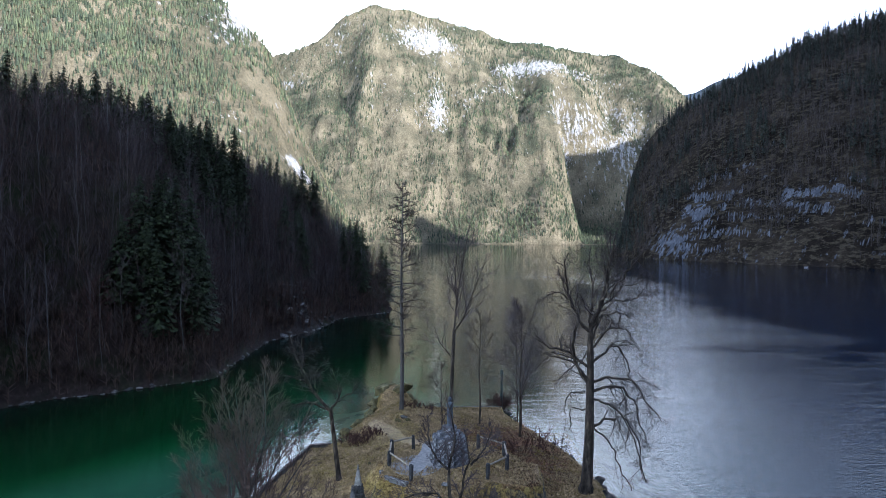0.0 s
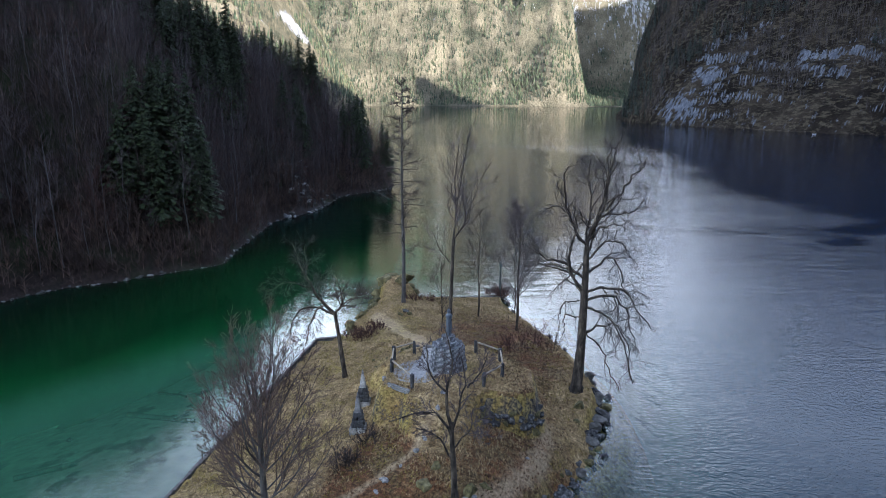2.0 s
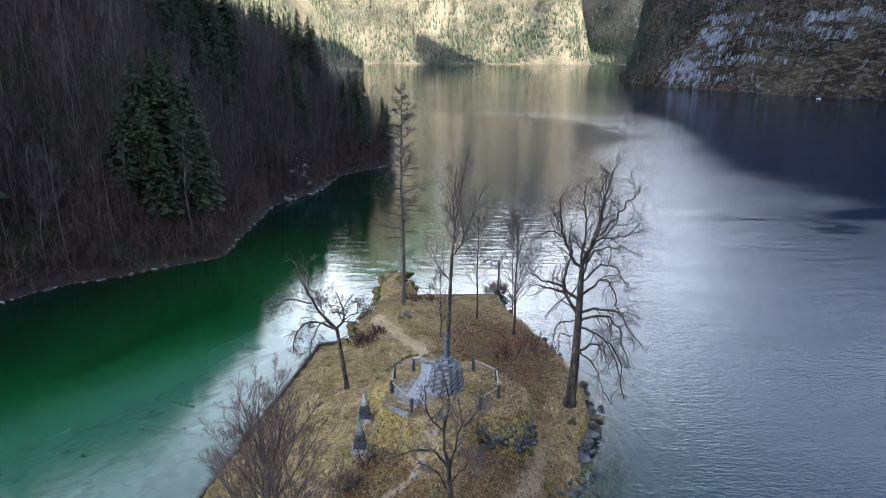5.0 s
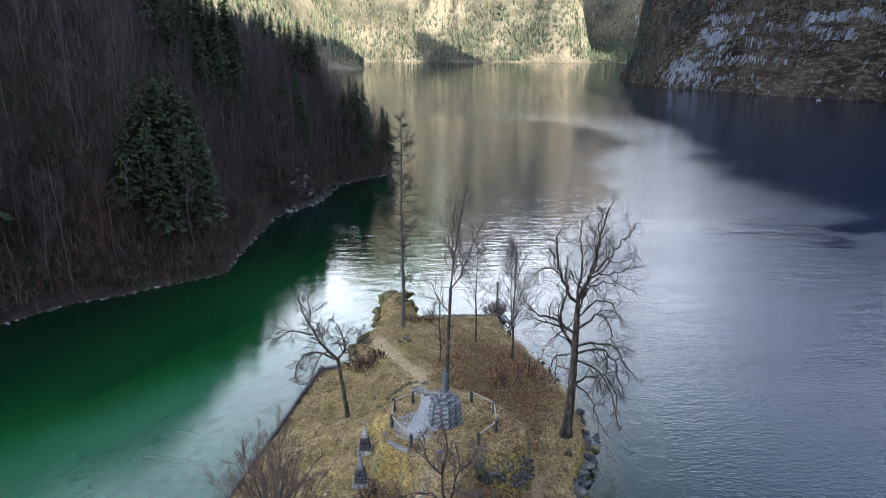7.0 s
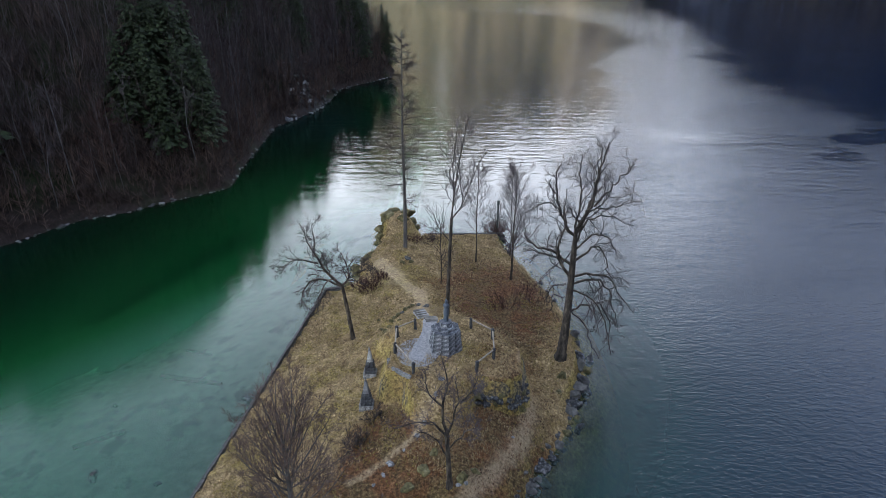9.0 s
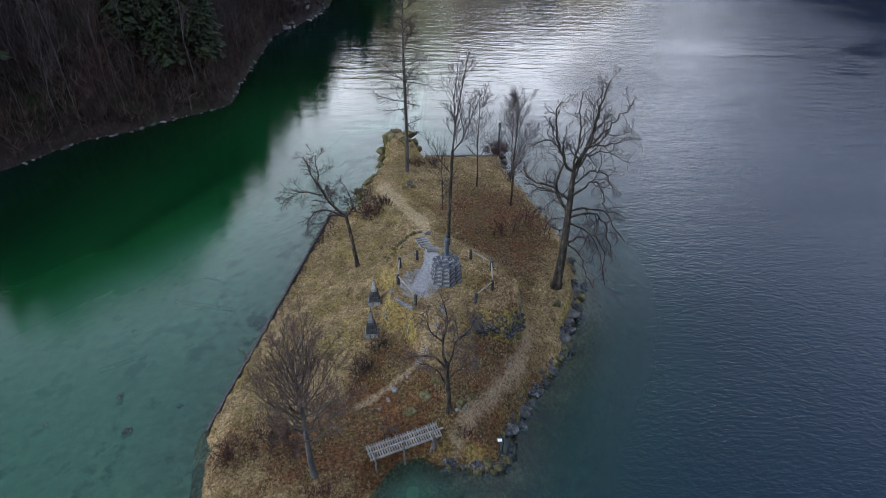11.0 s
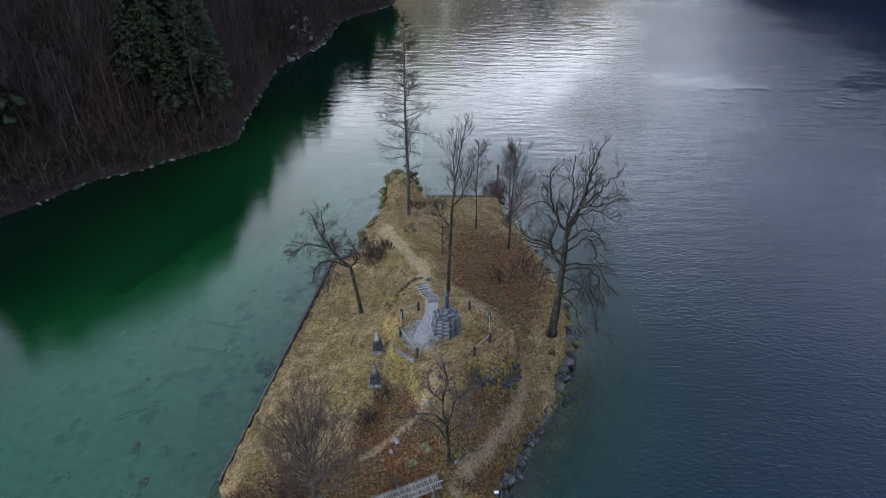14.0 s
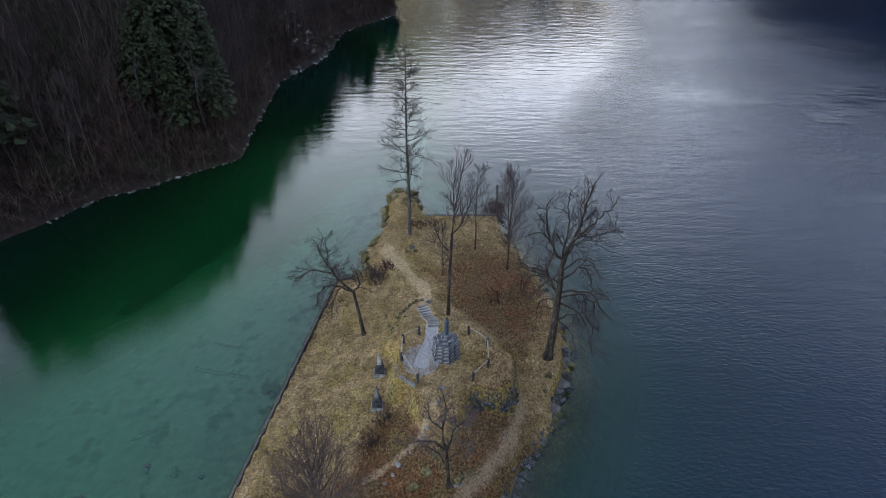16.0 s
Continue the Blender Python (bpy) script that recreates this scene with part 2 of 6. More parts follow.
def island_height(x, y, rough=True):
    """Height of the islet's ground over the water."""
    x, y = np.asarray(x, float), np.asarray(y, float)
    d = shore_distance(x, y, ISLAND)
    wall_left = np.abs((x + 13.9) * 0.991 - (y + 7.0) * 0.1334) + 50 * ((y > 18) | (y < -7))
    wall_back = np.abs(y - 30.4) + 50 * ((x < -2.4) | (x > 5.4))
    near_wall = np.minimum(wall_left, wall_back)
    bank = smooth(d, -0.1, 1.3) * 0.75
    bank = np.where(near_wall < 1.4, np.maximum(bank, 0.6 * (d > 0.12)), bank)
    g = bank + 0.5 * smooth(d, 0.5, 5.0) + 0.2 * smooth(d, 4.0, 9.0)
    g += 1.55 * hump(x, y, 0.6, -1.0, 3.0, 5.2) * smooth(d, 0, 2.5)
    g += 0.9 * hump(x, y, -0.4, 9.0, 2.6, 3.2)
    g += 0.7 * hump(x, y, -3.8, 23.5, 1.7, 2.6) + 1.2 * hump(x, y, -5.2, 32.2, 1.5, 1.6) * smooth(d, 0, 0.8)
    g += 0.7 * hump(x, y, 9.3, 6.3, 1.6, 2.6) * smooth(d, 0.0, 1.0) - 0.35 * hump(x, y, -8.5, 10, 3, 9) - 0.3 * hump(x, y, 3, 25, 4, 4)
    if rough:
        g += 0.10 * fbm(x, y, 2.2, 4, 1.0) * smooth(d, 0, 1.5)
        g += 0.25 * fbm(x, y, 0.9, 3, 2.0) * smooth(1.6 - np.abs(d - 0.6), 0, 1.2) * (near_wall > 1.4)
    t = shore_distance(x, y, TERRACE)
    edge = t + (0.22 * fbm(x, y, 1.1, 3, 4.0) if rough else 0)
    back = smooth(y, 5.0, 7.5)
    top = 4.15 + 0.0 * x
    lift = smooth(edge, -0.55 - 3.4 * back - 0.4 * smooth(x, 2.2, 3.2) - 0.5 * smooth(-x, 2.2, 3.2) - 2.6 * smooth(-y, -1.2, 0.4) * smooth(2.6 - np.abs(x + 0.1), 0, 1.4), 0.05)
    g = g + (top - g) * lift
    # the mossy crag at the terrace's front corner
    g = g - 0.5 * smooth(x, 3.6, 5.2) * smooth(t, -0.3, 0.3) - 0.25 * smooth(-y, -2.0, -0.4) * smooth(x, 2.4, 3.4) * smooth(t, -0.3, 0.3)
    out = -0.3 - 0.9 * np.minimum(-d - 0.3, 4)
    return np.where(d > 0, g, np.where(d > -0.3, -0.3 + (d + 0.3), out))


def bank_height(x, y, rough=True):
    d = shore_distance(x, y, BANK)
    up = 0.7 * smooth(d, -0.2, 1.2) + (1.62 - 0.06 * smooth(y, 50, 80) - 0.34 * smooth(y, 92, 115)) * np.clip(d, 0, 15.8) + 0.32 * np.clip(d - 15.8, 0, 20) + 0.08 * np.clip(d - 35.8, 0, 100)
    if rough:
        up = up + (2.2 * fbm(x, y, 16, 4, 8.0) + 0.5 * fbm(x, y, 2.5, 3, 9.0)) * smooth(d, 0.5, 9)
    up = up * (1 - 0.93 * smooth(-(x + 0.74 * (y + 33)), 1, 16) * smooth(75 - y, 0, 30))
    return np.where(d > 0, up, -0.2 + 0.35 * np.maximum(d, -14))


def ground_at(x, y):
    return float(island_height(np.array([x]), np.array([y]))[0])


def bank_at(x, y):
    return float(bank_height(np.array([x]), np.array([y]))[0])


# ---- ground materials ----
m, n, l, b = mat_new("islet_ground")
coarse = noise_node(n, l, 0.35, 5, 0.6)
mid = noise_node(n, l, 0.9, 6, 0.72)
fine = noise_node(n, l, 5.5, 6, 0.8)
tan = ramp(n, l, fine, [(0.36, (0.115, 0.073, 0.033)), (0.5, (0.335, 0.231, 0.104)), (0.64, (0.6, 0.436, 0.218))])
moss = ramp(n, l, fine, [(0.37, (0.06, 0.044, 0.01)), (0.5, (0.245, 0.182, 0.045)), (0.64, (0.46, 0.35, 0.1))])
leaf = ramp(n, l, fine, [(0.37, (0.034, 0.015, 0.006)), (0.5, (0.125, 0.053, 0.019)), (0.64, (0.26, 0.13, 0.052))])
leaf = mix(n, l, ramp(n, l, noise_node(n, l, 0.5, 5, 0.7), [(0.42, (0, 0, 0)), (0.58, (1, 1, 1))]), leaf, ramp(n, l, fine, [(0.37, (0.026, 0.016, 0.007)), (0.5, (0.1, 0.064, 0.024)), (0.64, (0.24, 0.16, 0.066))]))
zone = math_node(n, l, "ADD", math_node(n, l, "MULTIPLY", coarse, 0.62), math_node(n, l, "MULTIPLY", mid, 0.38))
c = mix(n, l, ramp(n, l, zone, [(0.485, (0, 0, 0)), (0.57, (0.9, 0.9, 0.9))]), tan, moss)
c = mix(n, l, 0.8, c, ramp(n, l, noise_node(n, l, 1.1, 6, 0.72), [(0.38, (0.36, 0.29, 0.24)), (0.5, (0.85, 0.82, 0.78)), (0.62, (1.2, 1.18, 1.15))]), "MULTIPLY")
lf = math_node(n, l, "ADD", attr(n, "litter"), math_node(n, l, "MULTIPLY", math_node(n, l, "SUBTRACT", math_node(n, l, "ADD", math_node(n, l, "MULTIPLY", coarse, 0.6), math_node(n, l, "MULTIPLY", mid, 0.4)), 0.5), 2.4), True)
c = mix(n, l, ramp(n, l, lf, [(0.3, (0, 0, 0)), (0.72, (1, 1, 1))]), c, leaf)
gravel = ramp(n, l, fine, [(0.35, (0.27, 0.19, 0.105)), (0.65, (0.52, 0.39, 0.23))])
pf = math_node(n, l, "ADD", attr(n, "path"), math_node(n, l, "MULTIPLY", math_node(n, l, "SUBTRACT", mid, 0.5), 2.2), True)
c = mix(n, l, ramp(n, l, pf, [(0.4, (0, 0, 0)), (1.0, (0.55, 0.55, 0.55))]), c, gravel)
c = mix(n, l, 0.7, c, ramp(n, l, noise_node(n, l, 17, 4, 0.7), [(0.38, (0.5, 0.48, 0.46)), (0.6, (1.2, 1.2, 1.2))]), "MULTIPLY")
pave = ramp(n, l, math_node(n, l, "ADD", attr(n, "paving"), math_node(n, l, "MULTIPLY", math_node(n, l, "SUBTRACT", mid, 0.5), 0.9)), [(0.45, (0, 0, 0)), (0.6, (1, 1, 1))])
c = mix(n, l, pave, c, ramp(n, l, fine, [(0.35, (0.17, 0.163, 0.155)), (0.65, (0.4, 0.375, 0.335))]))
rockc = ramp(n, l, fine, [(0.36, (0.015, 0.015, 0.014)), (0.5, (0.07, 0.068, 0.064)), (0.66, (0.2, 0.195, 0.19))])
geo = n.new("ShaderNodeNewGeometry")
sep = n.new("ShaderNodeSeparateXYZ")
l.new(geo.outputs["True Normal"], sep.inputs["Vector"])
steep = ramp(n, l, math_node(n, l, "ADD", sep.outputs["Z"], math_node(n, l, "MULTIPLY", math_node(n, l, "SUBTRACT", fine, 0.5), 0.5)), [(0.2, (1, 1, 1)), (0.34, (0, 0, 0))])
bankside = ramp(n, l, math_node(n, l, "ADD", sep.outputs["Z"], math_node(n, l, "MULTIPLY", math_node(n, l, "SUBTRACT", mid, 0.5), 0.7)), [(0.5, (0.75, 0.75, 0.75)), (0.72, (0, 0, 0))])
c = mix(n, l, bankside, c, mix(n, l, ramp(n, l, mid, [(0.44, (0, 0, 0)), (0.58, (1, 1, 1))]), mix(n, l, 0.5, leaf, moss), moss))
c = mix(n, l, steep, c, rockc)
l.new(c, b.inputs["Base Color"])
b.inputs["Roughness"].default_value = 0.95
b.inputs["Specular IOR Level"].default_value = 0.2
bump(n, l, b, math_node(n, l, "ADD", fine, noise_node(n, l, 34, 3, 0.7)), 0.8, 0.06)
GROUND = m

m, n, l, b = mat_new("forest_floor")
fine = noise_node(n, l, 1.6, 6, 0.75)
c = ramp(n, l, fine, [(0.3, (0.014, 0.01, 0.008)), (0.55, (0.04, 0.028, 0.022)), (0.8, (0.1, 0.072, 0.056))])
c = mix(n, l, ramp(n, l, noise_node(n, l, 0.12, 4, 0.6), [(0.5, (0, 0, 0)), (0.65, (1, 1, 1))]), c, ramp(n, l, fine, [(0.3, (0.012, 0.016, 0.008)), (0.75, (0.05, 0.055, 0.025))]))
c = mix(n, l, math_node(n, l, "MULTIPLY", attr(n, "stony"), ramp(n, l, noise_node(n, l, 0.9, 5, 0.7), [(0.42, (0, 0, 0)), (0.6, (1, 1, 1))])), c, (0.075, 0.07, 0.065))
l.new(c, b.inputs["Base Color"])
b.inputs["Roughness"].default_value = 1.0
b.inputs["Specular IOR Level"].default_value = 0.1
bump(n, l, b, fine, 0.9, 0.4)
FOREST = m


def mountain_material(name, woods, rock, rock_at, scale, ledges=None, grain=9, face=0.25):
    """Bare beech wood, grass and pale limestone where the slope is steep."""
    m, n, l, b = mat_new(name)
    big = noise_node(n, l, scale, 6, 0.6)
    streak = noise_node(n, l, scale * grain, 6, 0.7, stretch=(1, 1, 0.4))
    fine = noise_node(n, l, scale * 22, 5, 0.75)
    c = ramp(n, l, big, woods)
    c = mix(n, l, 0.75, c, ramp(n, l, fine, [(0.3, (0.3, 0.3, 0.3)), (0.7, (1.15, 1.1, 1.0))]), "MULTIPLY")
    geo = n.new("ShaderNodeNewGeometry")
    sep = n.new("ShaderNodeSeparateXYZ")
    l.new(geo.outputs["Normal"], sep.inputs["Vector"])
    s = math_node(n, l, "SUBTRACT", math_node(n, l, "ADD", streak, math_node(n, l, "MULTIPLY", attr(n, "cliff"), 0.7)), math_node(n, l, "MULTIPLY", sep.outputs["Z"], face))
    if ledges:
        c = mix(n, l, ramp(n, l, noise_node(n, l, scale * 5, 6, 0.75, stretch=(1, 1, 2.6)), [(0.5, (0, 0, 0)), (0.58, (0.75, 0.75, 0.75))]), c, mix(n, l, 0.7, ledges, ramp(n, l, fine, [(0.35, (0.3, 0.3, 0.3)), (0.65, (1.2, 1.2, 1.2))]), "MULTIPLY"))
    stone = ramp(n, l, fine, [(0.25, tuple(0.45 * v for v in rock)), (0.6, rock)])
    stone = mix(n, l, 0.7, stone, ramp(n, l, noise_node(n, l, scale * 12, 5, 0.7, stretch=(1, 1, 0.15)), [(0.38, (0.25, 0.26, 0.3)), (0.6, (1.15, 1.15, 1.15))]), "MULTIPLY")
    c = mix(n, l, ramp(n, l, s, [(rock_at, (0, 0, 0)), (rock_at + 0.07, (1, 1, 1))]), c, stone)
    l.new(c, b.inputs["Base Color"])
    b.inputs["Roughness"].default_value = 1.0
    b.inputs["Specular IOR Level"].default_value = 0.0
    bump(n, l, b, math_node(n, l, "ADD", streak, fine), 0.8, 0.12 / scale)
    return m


# sunlit and shaded copies: part of the crag's shade is put into its darker colours
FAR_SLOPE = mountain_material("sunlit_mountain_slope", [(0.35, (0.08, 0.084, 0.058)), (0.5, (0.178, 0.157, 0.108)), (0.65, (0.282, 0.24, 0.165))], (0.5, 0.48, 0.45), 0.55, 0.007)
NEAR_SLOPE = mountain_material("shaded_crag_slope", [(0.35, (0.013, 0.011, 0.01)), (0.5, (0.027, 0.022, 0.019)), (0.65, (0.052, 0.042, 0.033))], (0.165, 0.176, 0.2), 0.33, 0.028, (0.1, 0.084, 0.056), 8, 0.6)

# blue-grey woods: the distance haze is mixed into these colours
BEYOND = mountain_material("haze_blue_slope", [(0.35, (0.05, 0.066, 0.085)), (0.5, (0.075, 0.095, 0.12)), (0.65, (0.11, 0.13, 0.155))], (0.3, 0.32, 0.36), 0.8, 0.01)

# ---- water ----
m, n, l, b = mat_new("lake_water")
out = n["Material Output"]
n.remove(b)
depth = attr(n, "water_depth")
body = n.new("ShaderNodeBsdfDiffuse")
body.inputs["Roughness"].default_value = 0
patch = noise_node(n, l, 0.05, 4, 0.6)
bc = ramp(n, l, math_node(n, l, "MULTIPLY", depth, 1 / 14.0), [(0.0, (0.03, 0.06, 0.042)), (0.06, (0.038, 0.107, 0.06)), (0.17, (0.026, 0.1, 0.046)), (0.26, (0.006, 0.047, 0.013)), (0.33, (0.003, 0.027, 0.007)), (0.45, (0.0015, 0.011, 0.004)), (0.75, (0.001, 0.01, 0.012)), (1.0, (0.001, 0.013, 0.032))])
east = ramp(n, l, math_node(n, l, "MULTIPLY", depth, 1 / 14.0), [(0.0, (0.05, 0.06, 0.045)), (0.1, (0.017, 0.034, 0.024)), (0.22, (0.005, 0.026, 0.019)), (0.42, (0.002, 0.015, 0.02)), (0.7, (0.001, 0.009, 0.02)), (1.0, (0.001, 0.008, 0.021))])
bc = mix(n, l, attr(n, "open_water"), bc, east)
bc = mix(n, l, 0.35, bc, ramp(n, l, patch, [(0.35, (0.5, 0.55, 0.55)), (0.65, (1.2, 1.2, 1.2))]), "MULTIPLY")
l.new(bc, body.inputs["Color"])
clear = n.new("ShaderNodeBsdfTransparent")
clear.inputs["Color"].default_value = (0.75, 0.95, 0.85, 1)
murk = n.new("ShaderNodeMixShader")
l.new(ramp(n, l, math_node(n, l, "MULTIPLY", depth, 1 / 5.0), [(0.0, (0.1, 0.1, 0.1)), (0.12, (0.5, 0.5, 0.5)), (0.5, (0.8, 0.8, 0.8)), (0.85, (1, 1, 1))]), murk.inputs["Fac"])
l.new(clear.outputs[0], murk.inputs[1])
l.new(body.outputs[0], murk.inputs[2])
gloss = n.new("ShaderNodeBsdfGlossy")
gloss.inputs["Roughness"].default_value = 0.0
fres = n.new("ShaderNodeFresnel")
fres.inputs["IOR"].default_value = 1.33
top = n.new("ShaderNodeMixShader")
l.new(fres.outputs[0], top.inputs["Fac"])
l.new(murk.outputs[0], top.inputs[1])
l.new(gloss.outputs[0], top.inputs[2])
# short wind ripples where the breeze reaches, long low undulations on the calm water
ripple = noise_node(n, l, 2.7, 3, 0.62, stretch=(0.7, 1.15, 1))
undulation = noise_node(n, l, 0.62, 3, 0.5, stretch=(0.36, 1.2, 1))
gust = ramp(n, l, noise_node(n, l, 0.035, 5, 0.65, stretch=(0.45, 1.5, 1)), [(0.36, (0.7, 0.7, 0.7)), (0.6, (1.15, 1.15, 1.15))])
chop = noise_node(n, l, 0.95, 3, 0.6, stretch=(0.75, 1.1, 1))
ripple = math_node(n, l, "ADD", ripple, math_node(n, l, "MULTIPLY", chop, attr(n, "chop")))
wave = math_node(n, l, "ADD", math_node(n, l, "MULTIPLY", ripple, math_node(n, l, "MULTIPLY", attr(n, "wind"), gust)), math_node(n, l, "MULTIPLY", undulation, attr(n, "roll")))
bp = n.new("ShaderNodeBump")
bp.inputs["Strength"].default_value, bp.inputs["Distance"].default_value = 1.0, 1.0
l.new(wave, bp.inputs["Height"])
for s in (gloss, fres):
    l.new(bp.outputs["Normal"], s.inputs["Normal"])
l.new(top.outputs[0], out.inputs["Surface"])
WATER = m

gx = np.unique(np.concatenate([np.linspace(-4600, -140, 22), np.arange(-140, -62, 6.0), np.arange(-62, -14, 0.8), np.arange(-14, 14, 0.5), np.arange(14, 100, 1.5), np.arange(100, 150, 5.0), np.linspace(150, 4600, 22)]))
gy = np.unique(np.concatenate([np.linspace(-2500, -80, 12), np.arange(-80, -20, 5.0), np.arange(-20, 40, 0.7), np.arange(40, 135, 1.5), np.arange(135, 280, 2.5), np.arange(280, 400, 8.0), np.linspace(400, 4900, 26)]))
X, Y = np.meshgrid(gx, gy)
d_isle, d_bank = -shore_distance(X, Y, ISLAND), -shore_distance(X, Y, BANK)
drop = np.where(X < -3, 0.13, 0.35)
# deeper by the bank, which also puts its dark reflection into the water colour
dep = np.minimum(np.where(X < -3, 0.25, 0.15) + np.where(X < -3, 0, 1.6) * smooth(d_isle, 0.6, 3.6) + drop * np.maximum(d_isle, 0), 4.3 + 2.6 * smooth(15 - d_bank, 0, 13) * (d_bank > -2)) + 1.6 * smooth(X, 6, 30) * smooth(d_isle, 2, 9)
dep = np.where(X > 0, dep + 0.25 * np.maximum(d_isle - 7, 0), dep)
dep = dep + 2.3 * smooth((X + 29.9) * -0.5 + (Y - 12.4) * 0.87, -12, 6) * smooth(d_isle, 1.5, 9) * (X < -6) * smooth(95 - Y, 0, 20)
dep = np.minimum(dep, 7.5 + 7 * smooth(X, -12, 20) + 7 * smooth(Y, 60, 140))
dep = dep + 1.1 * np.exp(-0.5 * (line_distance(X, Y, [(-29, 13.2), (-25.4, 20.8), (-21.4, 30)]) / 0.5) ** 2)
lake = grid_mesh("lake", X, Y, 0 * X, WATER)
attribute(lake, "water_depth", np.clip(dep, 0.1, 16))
warp = 7 * fbm(X, Y, 45, 4, 81.0) + 3 * fbm(X, Y * 1.6, 14, 3, 82.0)
# the breeze fills the open lake between a calm tongue behind the islet and the lee of the crag
lee = np.interp(Y, [-60, 0, 30, 55, 75, 103, 138, 177, 215, 245, 262, 285, 330, 420, 520, 620, 800], [6, 9, 11, 17, 23, 33, 44, 54, 55, 44, 5, -30, -50, -40, 20, 90, 160])
crag_lee = np.interp(Y, [-60, 20, 45, 62, 80, 104, 150, 240, 333, 400, 520, 800], [150, 120, 92, 76, 66, 60, 70, 88, 97, 100, 80, 80])
soft_edge = 3 + 5 * smooth(60 - Y, 0, 40) + 0.02 * np.maximum(Y, 0)
breeze = smooth(X - lee + warp, -soft_edge, soft_edge) * (1 - 0.66 * smooth(X - crag_lee + 1.6 * warp, -5, 9))
slick = hump(X, Y, 56, 62, 16, 36) * smooth(fbm(X * 0.6, Y * 1.3, 11, 5, 83.0), 0.1, 0.4) + 0.5 * smooth(fbm(X * 0.5, Y * 1.2, 40, 4, 84.0), 0.15, 0.5) * smooth(Y, 90, 200)
breeze = breeze * (1 - 0.85 * np.clip(slick, 0, 1))
attribute(lake, "wind", 0.009 + 0.044 * breeze * (1 - 0.45 * smooth(Y, 200, 320)) + 0.004 * smooth(20 - Y, 0, 30))
attribute(lake, "roll", (0.012 + 0.04 * smooth(Y + 0.7 * X, 22, 60) + 0.012 * breeze) * (1 - 0.5 * smooth(Y, 150, 400)))
attribute(lake, "chop", 0.25 + 1.9 * smooth(Y, 25, 95))
attribute(lake, "open_water", smooth(X, -3, 3) * smooth(70 - Y, 0, 40) + smooth(X + 0.3 * Y, 12, 34) * smooth(Y, 30, 70))
bed = grid_mesh("lake_bed", X[::2, ::2], Y[::2, ::2], (-0.45 - np.clip(dep, 0.3, 16) - 0.6 * (d_isle < 0))[::2, ::2], None)
tagged(new("water", lake), "green and steel-blue lake water with light ripples", "lake", kind="structure")

m, n, l, b = mat_new("lake_silt")
fine = noise_node(n, l, 1.2, 6, 0.7)
c = ramp(n, l, fine, [(0.3, (0.11, 0.13, 0.085)), (0.7, (0.27, 0.29, 0.2))])
c = mix(n, l, ramp(n, l, noise_node(n, l, 0.35, 5, 0.65), [(0.56, (0, 0, 0)), (0.64, (0.85, 0.85, 0.85))]), c, (0.018, 0.024, 0.012))
l.new(c, b.inputs["Base Color"])
b.inputs["Roughness"].default_value = 1.0
bump(n, l, b, fine, 0.6, 0.1)
bed.materials.append(m)
tagged(new("lake_bed", bed), "pale green silt of the lake bed", "lake bed", kind="structure")

# ---- the islet's ground ----
ix, iy = np.meshgrid(np.arange(-16, 13.01, 0.2), np.arange(-16, 37.01, 0.2))
me = grid_mesh("islet_ground", ix, iy, island_height(ix, iy), GROUND)
path = np.zeros_like(ix)
for line, width in zip(PATHS, (1.0, 0.5, 0.7, 0.28)):
    path = np.maximum(path, 1.1 - line_distance(ix, iy, line) / width * 0.6)
paving = np.maximum(smooth(1.6 - np.hypot((ix + 1.55) * 0.95, (iy - 3.1) * 0.8), 0, 0.5), smooth(0.75 - line_distance(ix, iy, PATHS[1]), 0, 0.5))
attribute(me, "paving", paving)
litter = 1.05 * hump(ix, iy, 5.3, 13.5, 3.0, 6.2) + 0.55 * hump(ix, iy, 2.5, 19, 3.5, 5.0) + 0.8 * hump(ix, iy, -7, -9, 7, 2.6) + 0.7 * hump(ix, iy, 4.8, -1.5, 2.2, 3.5) + 0.85 * hump(ix, iy, -3.6, -2.6, 1.6, 3.6) + 0.6 * hump(ix, iy, 1, -6, 4, 3.0) + 0.5 * hump(ix, iy, -5, 26, 1.6, 2)
attribute(me, "path", np.clip(path, 0, 1))
attribute(me, "litter", np.clip(litter, 0, 1))
tagged(new("ground", me), "islet of dry tan grass, moss and brown leaf litter", "ground", kind="structure")

# ---- the wooded bank beside the islet ----
bx, by = np.meshgrid(np.concatenate([np.linspace(-300, -130, 18), np.arange(-128, -8, 0.9)]), np.concatenate([np.linspace(-120, -20, 16), np.arange(-18, 150, 0.9), np.linspace(152, 230, 16)]))
me = grid_mesh("wooded_bank", bx, by, bank_height(bx, by), FOREST)
d = shore_distance(bx, by, BANK)
attribute(me, "stony", 0.08 * smooth(1.2 - d, 0, 1.0) + 0.7 * smooth(8 - np.hypot(bx + 26, by - 88), 0, 5))
tagged(new("hillside", me), "steep shaded hillside of brown leaf litter and stones", "hillside", kind="structure")


# ---- the distant slopes, laid out by bearing u (x over depth) and depth from the viewpoint ----
def slope_sheet(name, us, depths, height, mat, cliff, label):
    U, D = np.meshgrid(us, depths)
    x, y = U * D, D - 33.3
    z = height(U, D, x, y)
    me = grid_mesh(name, x, y, z, mat)
    attribute(me, "cliff", cliff(U, D, x, y, z))
    tagged(new(name, me), label, "mountain", kind="structure")


def knots(u, pairs):
    a = sorted(pairs)
    return np.interp(u, [p[0] for p in a], [p[1] for p in a])


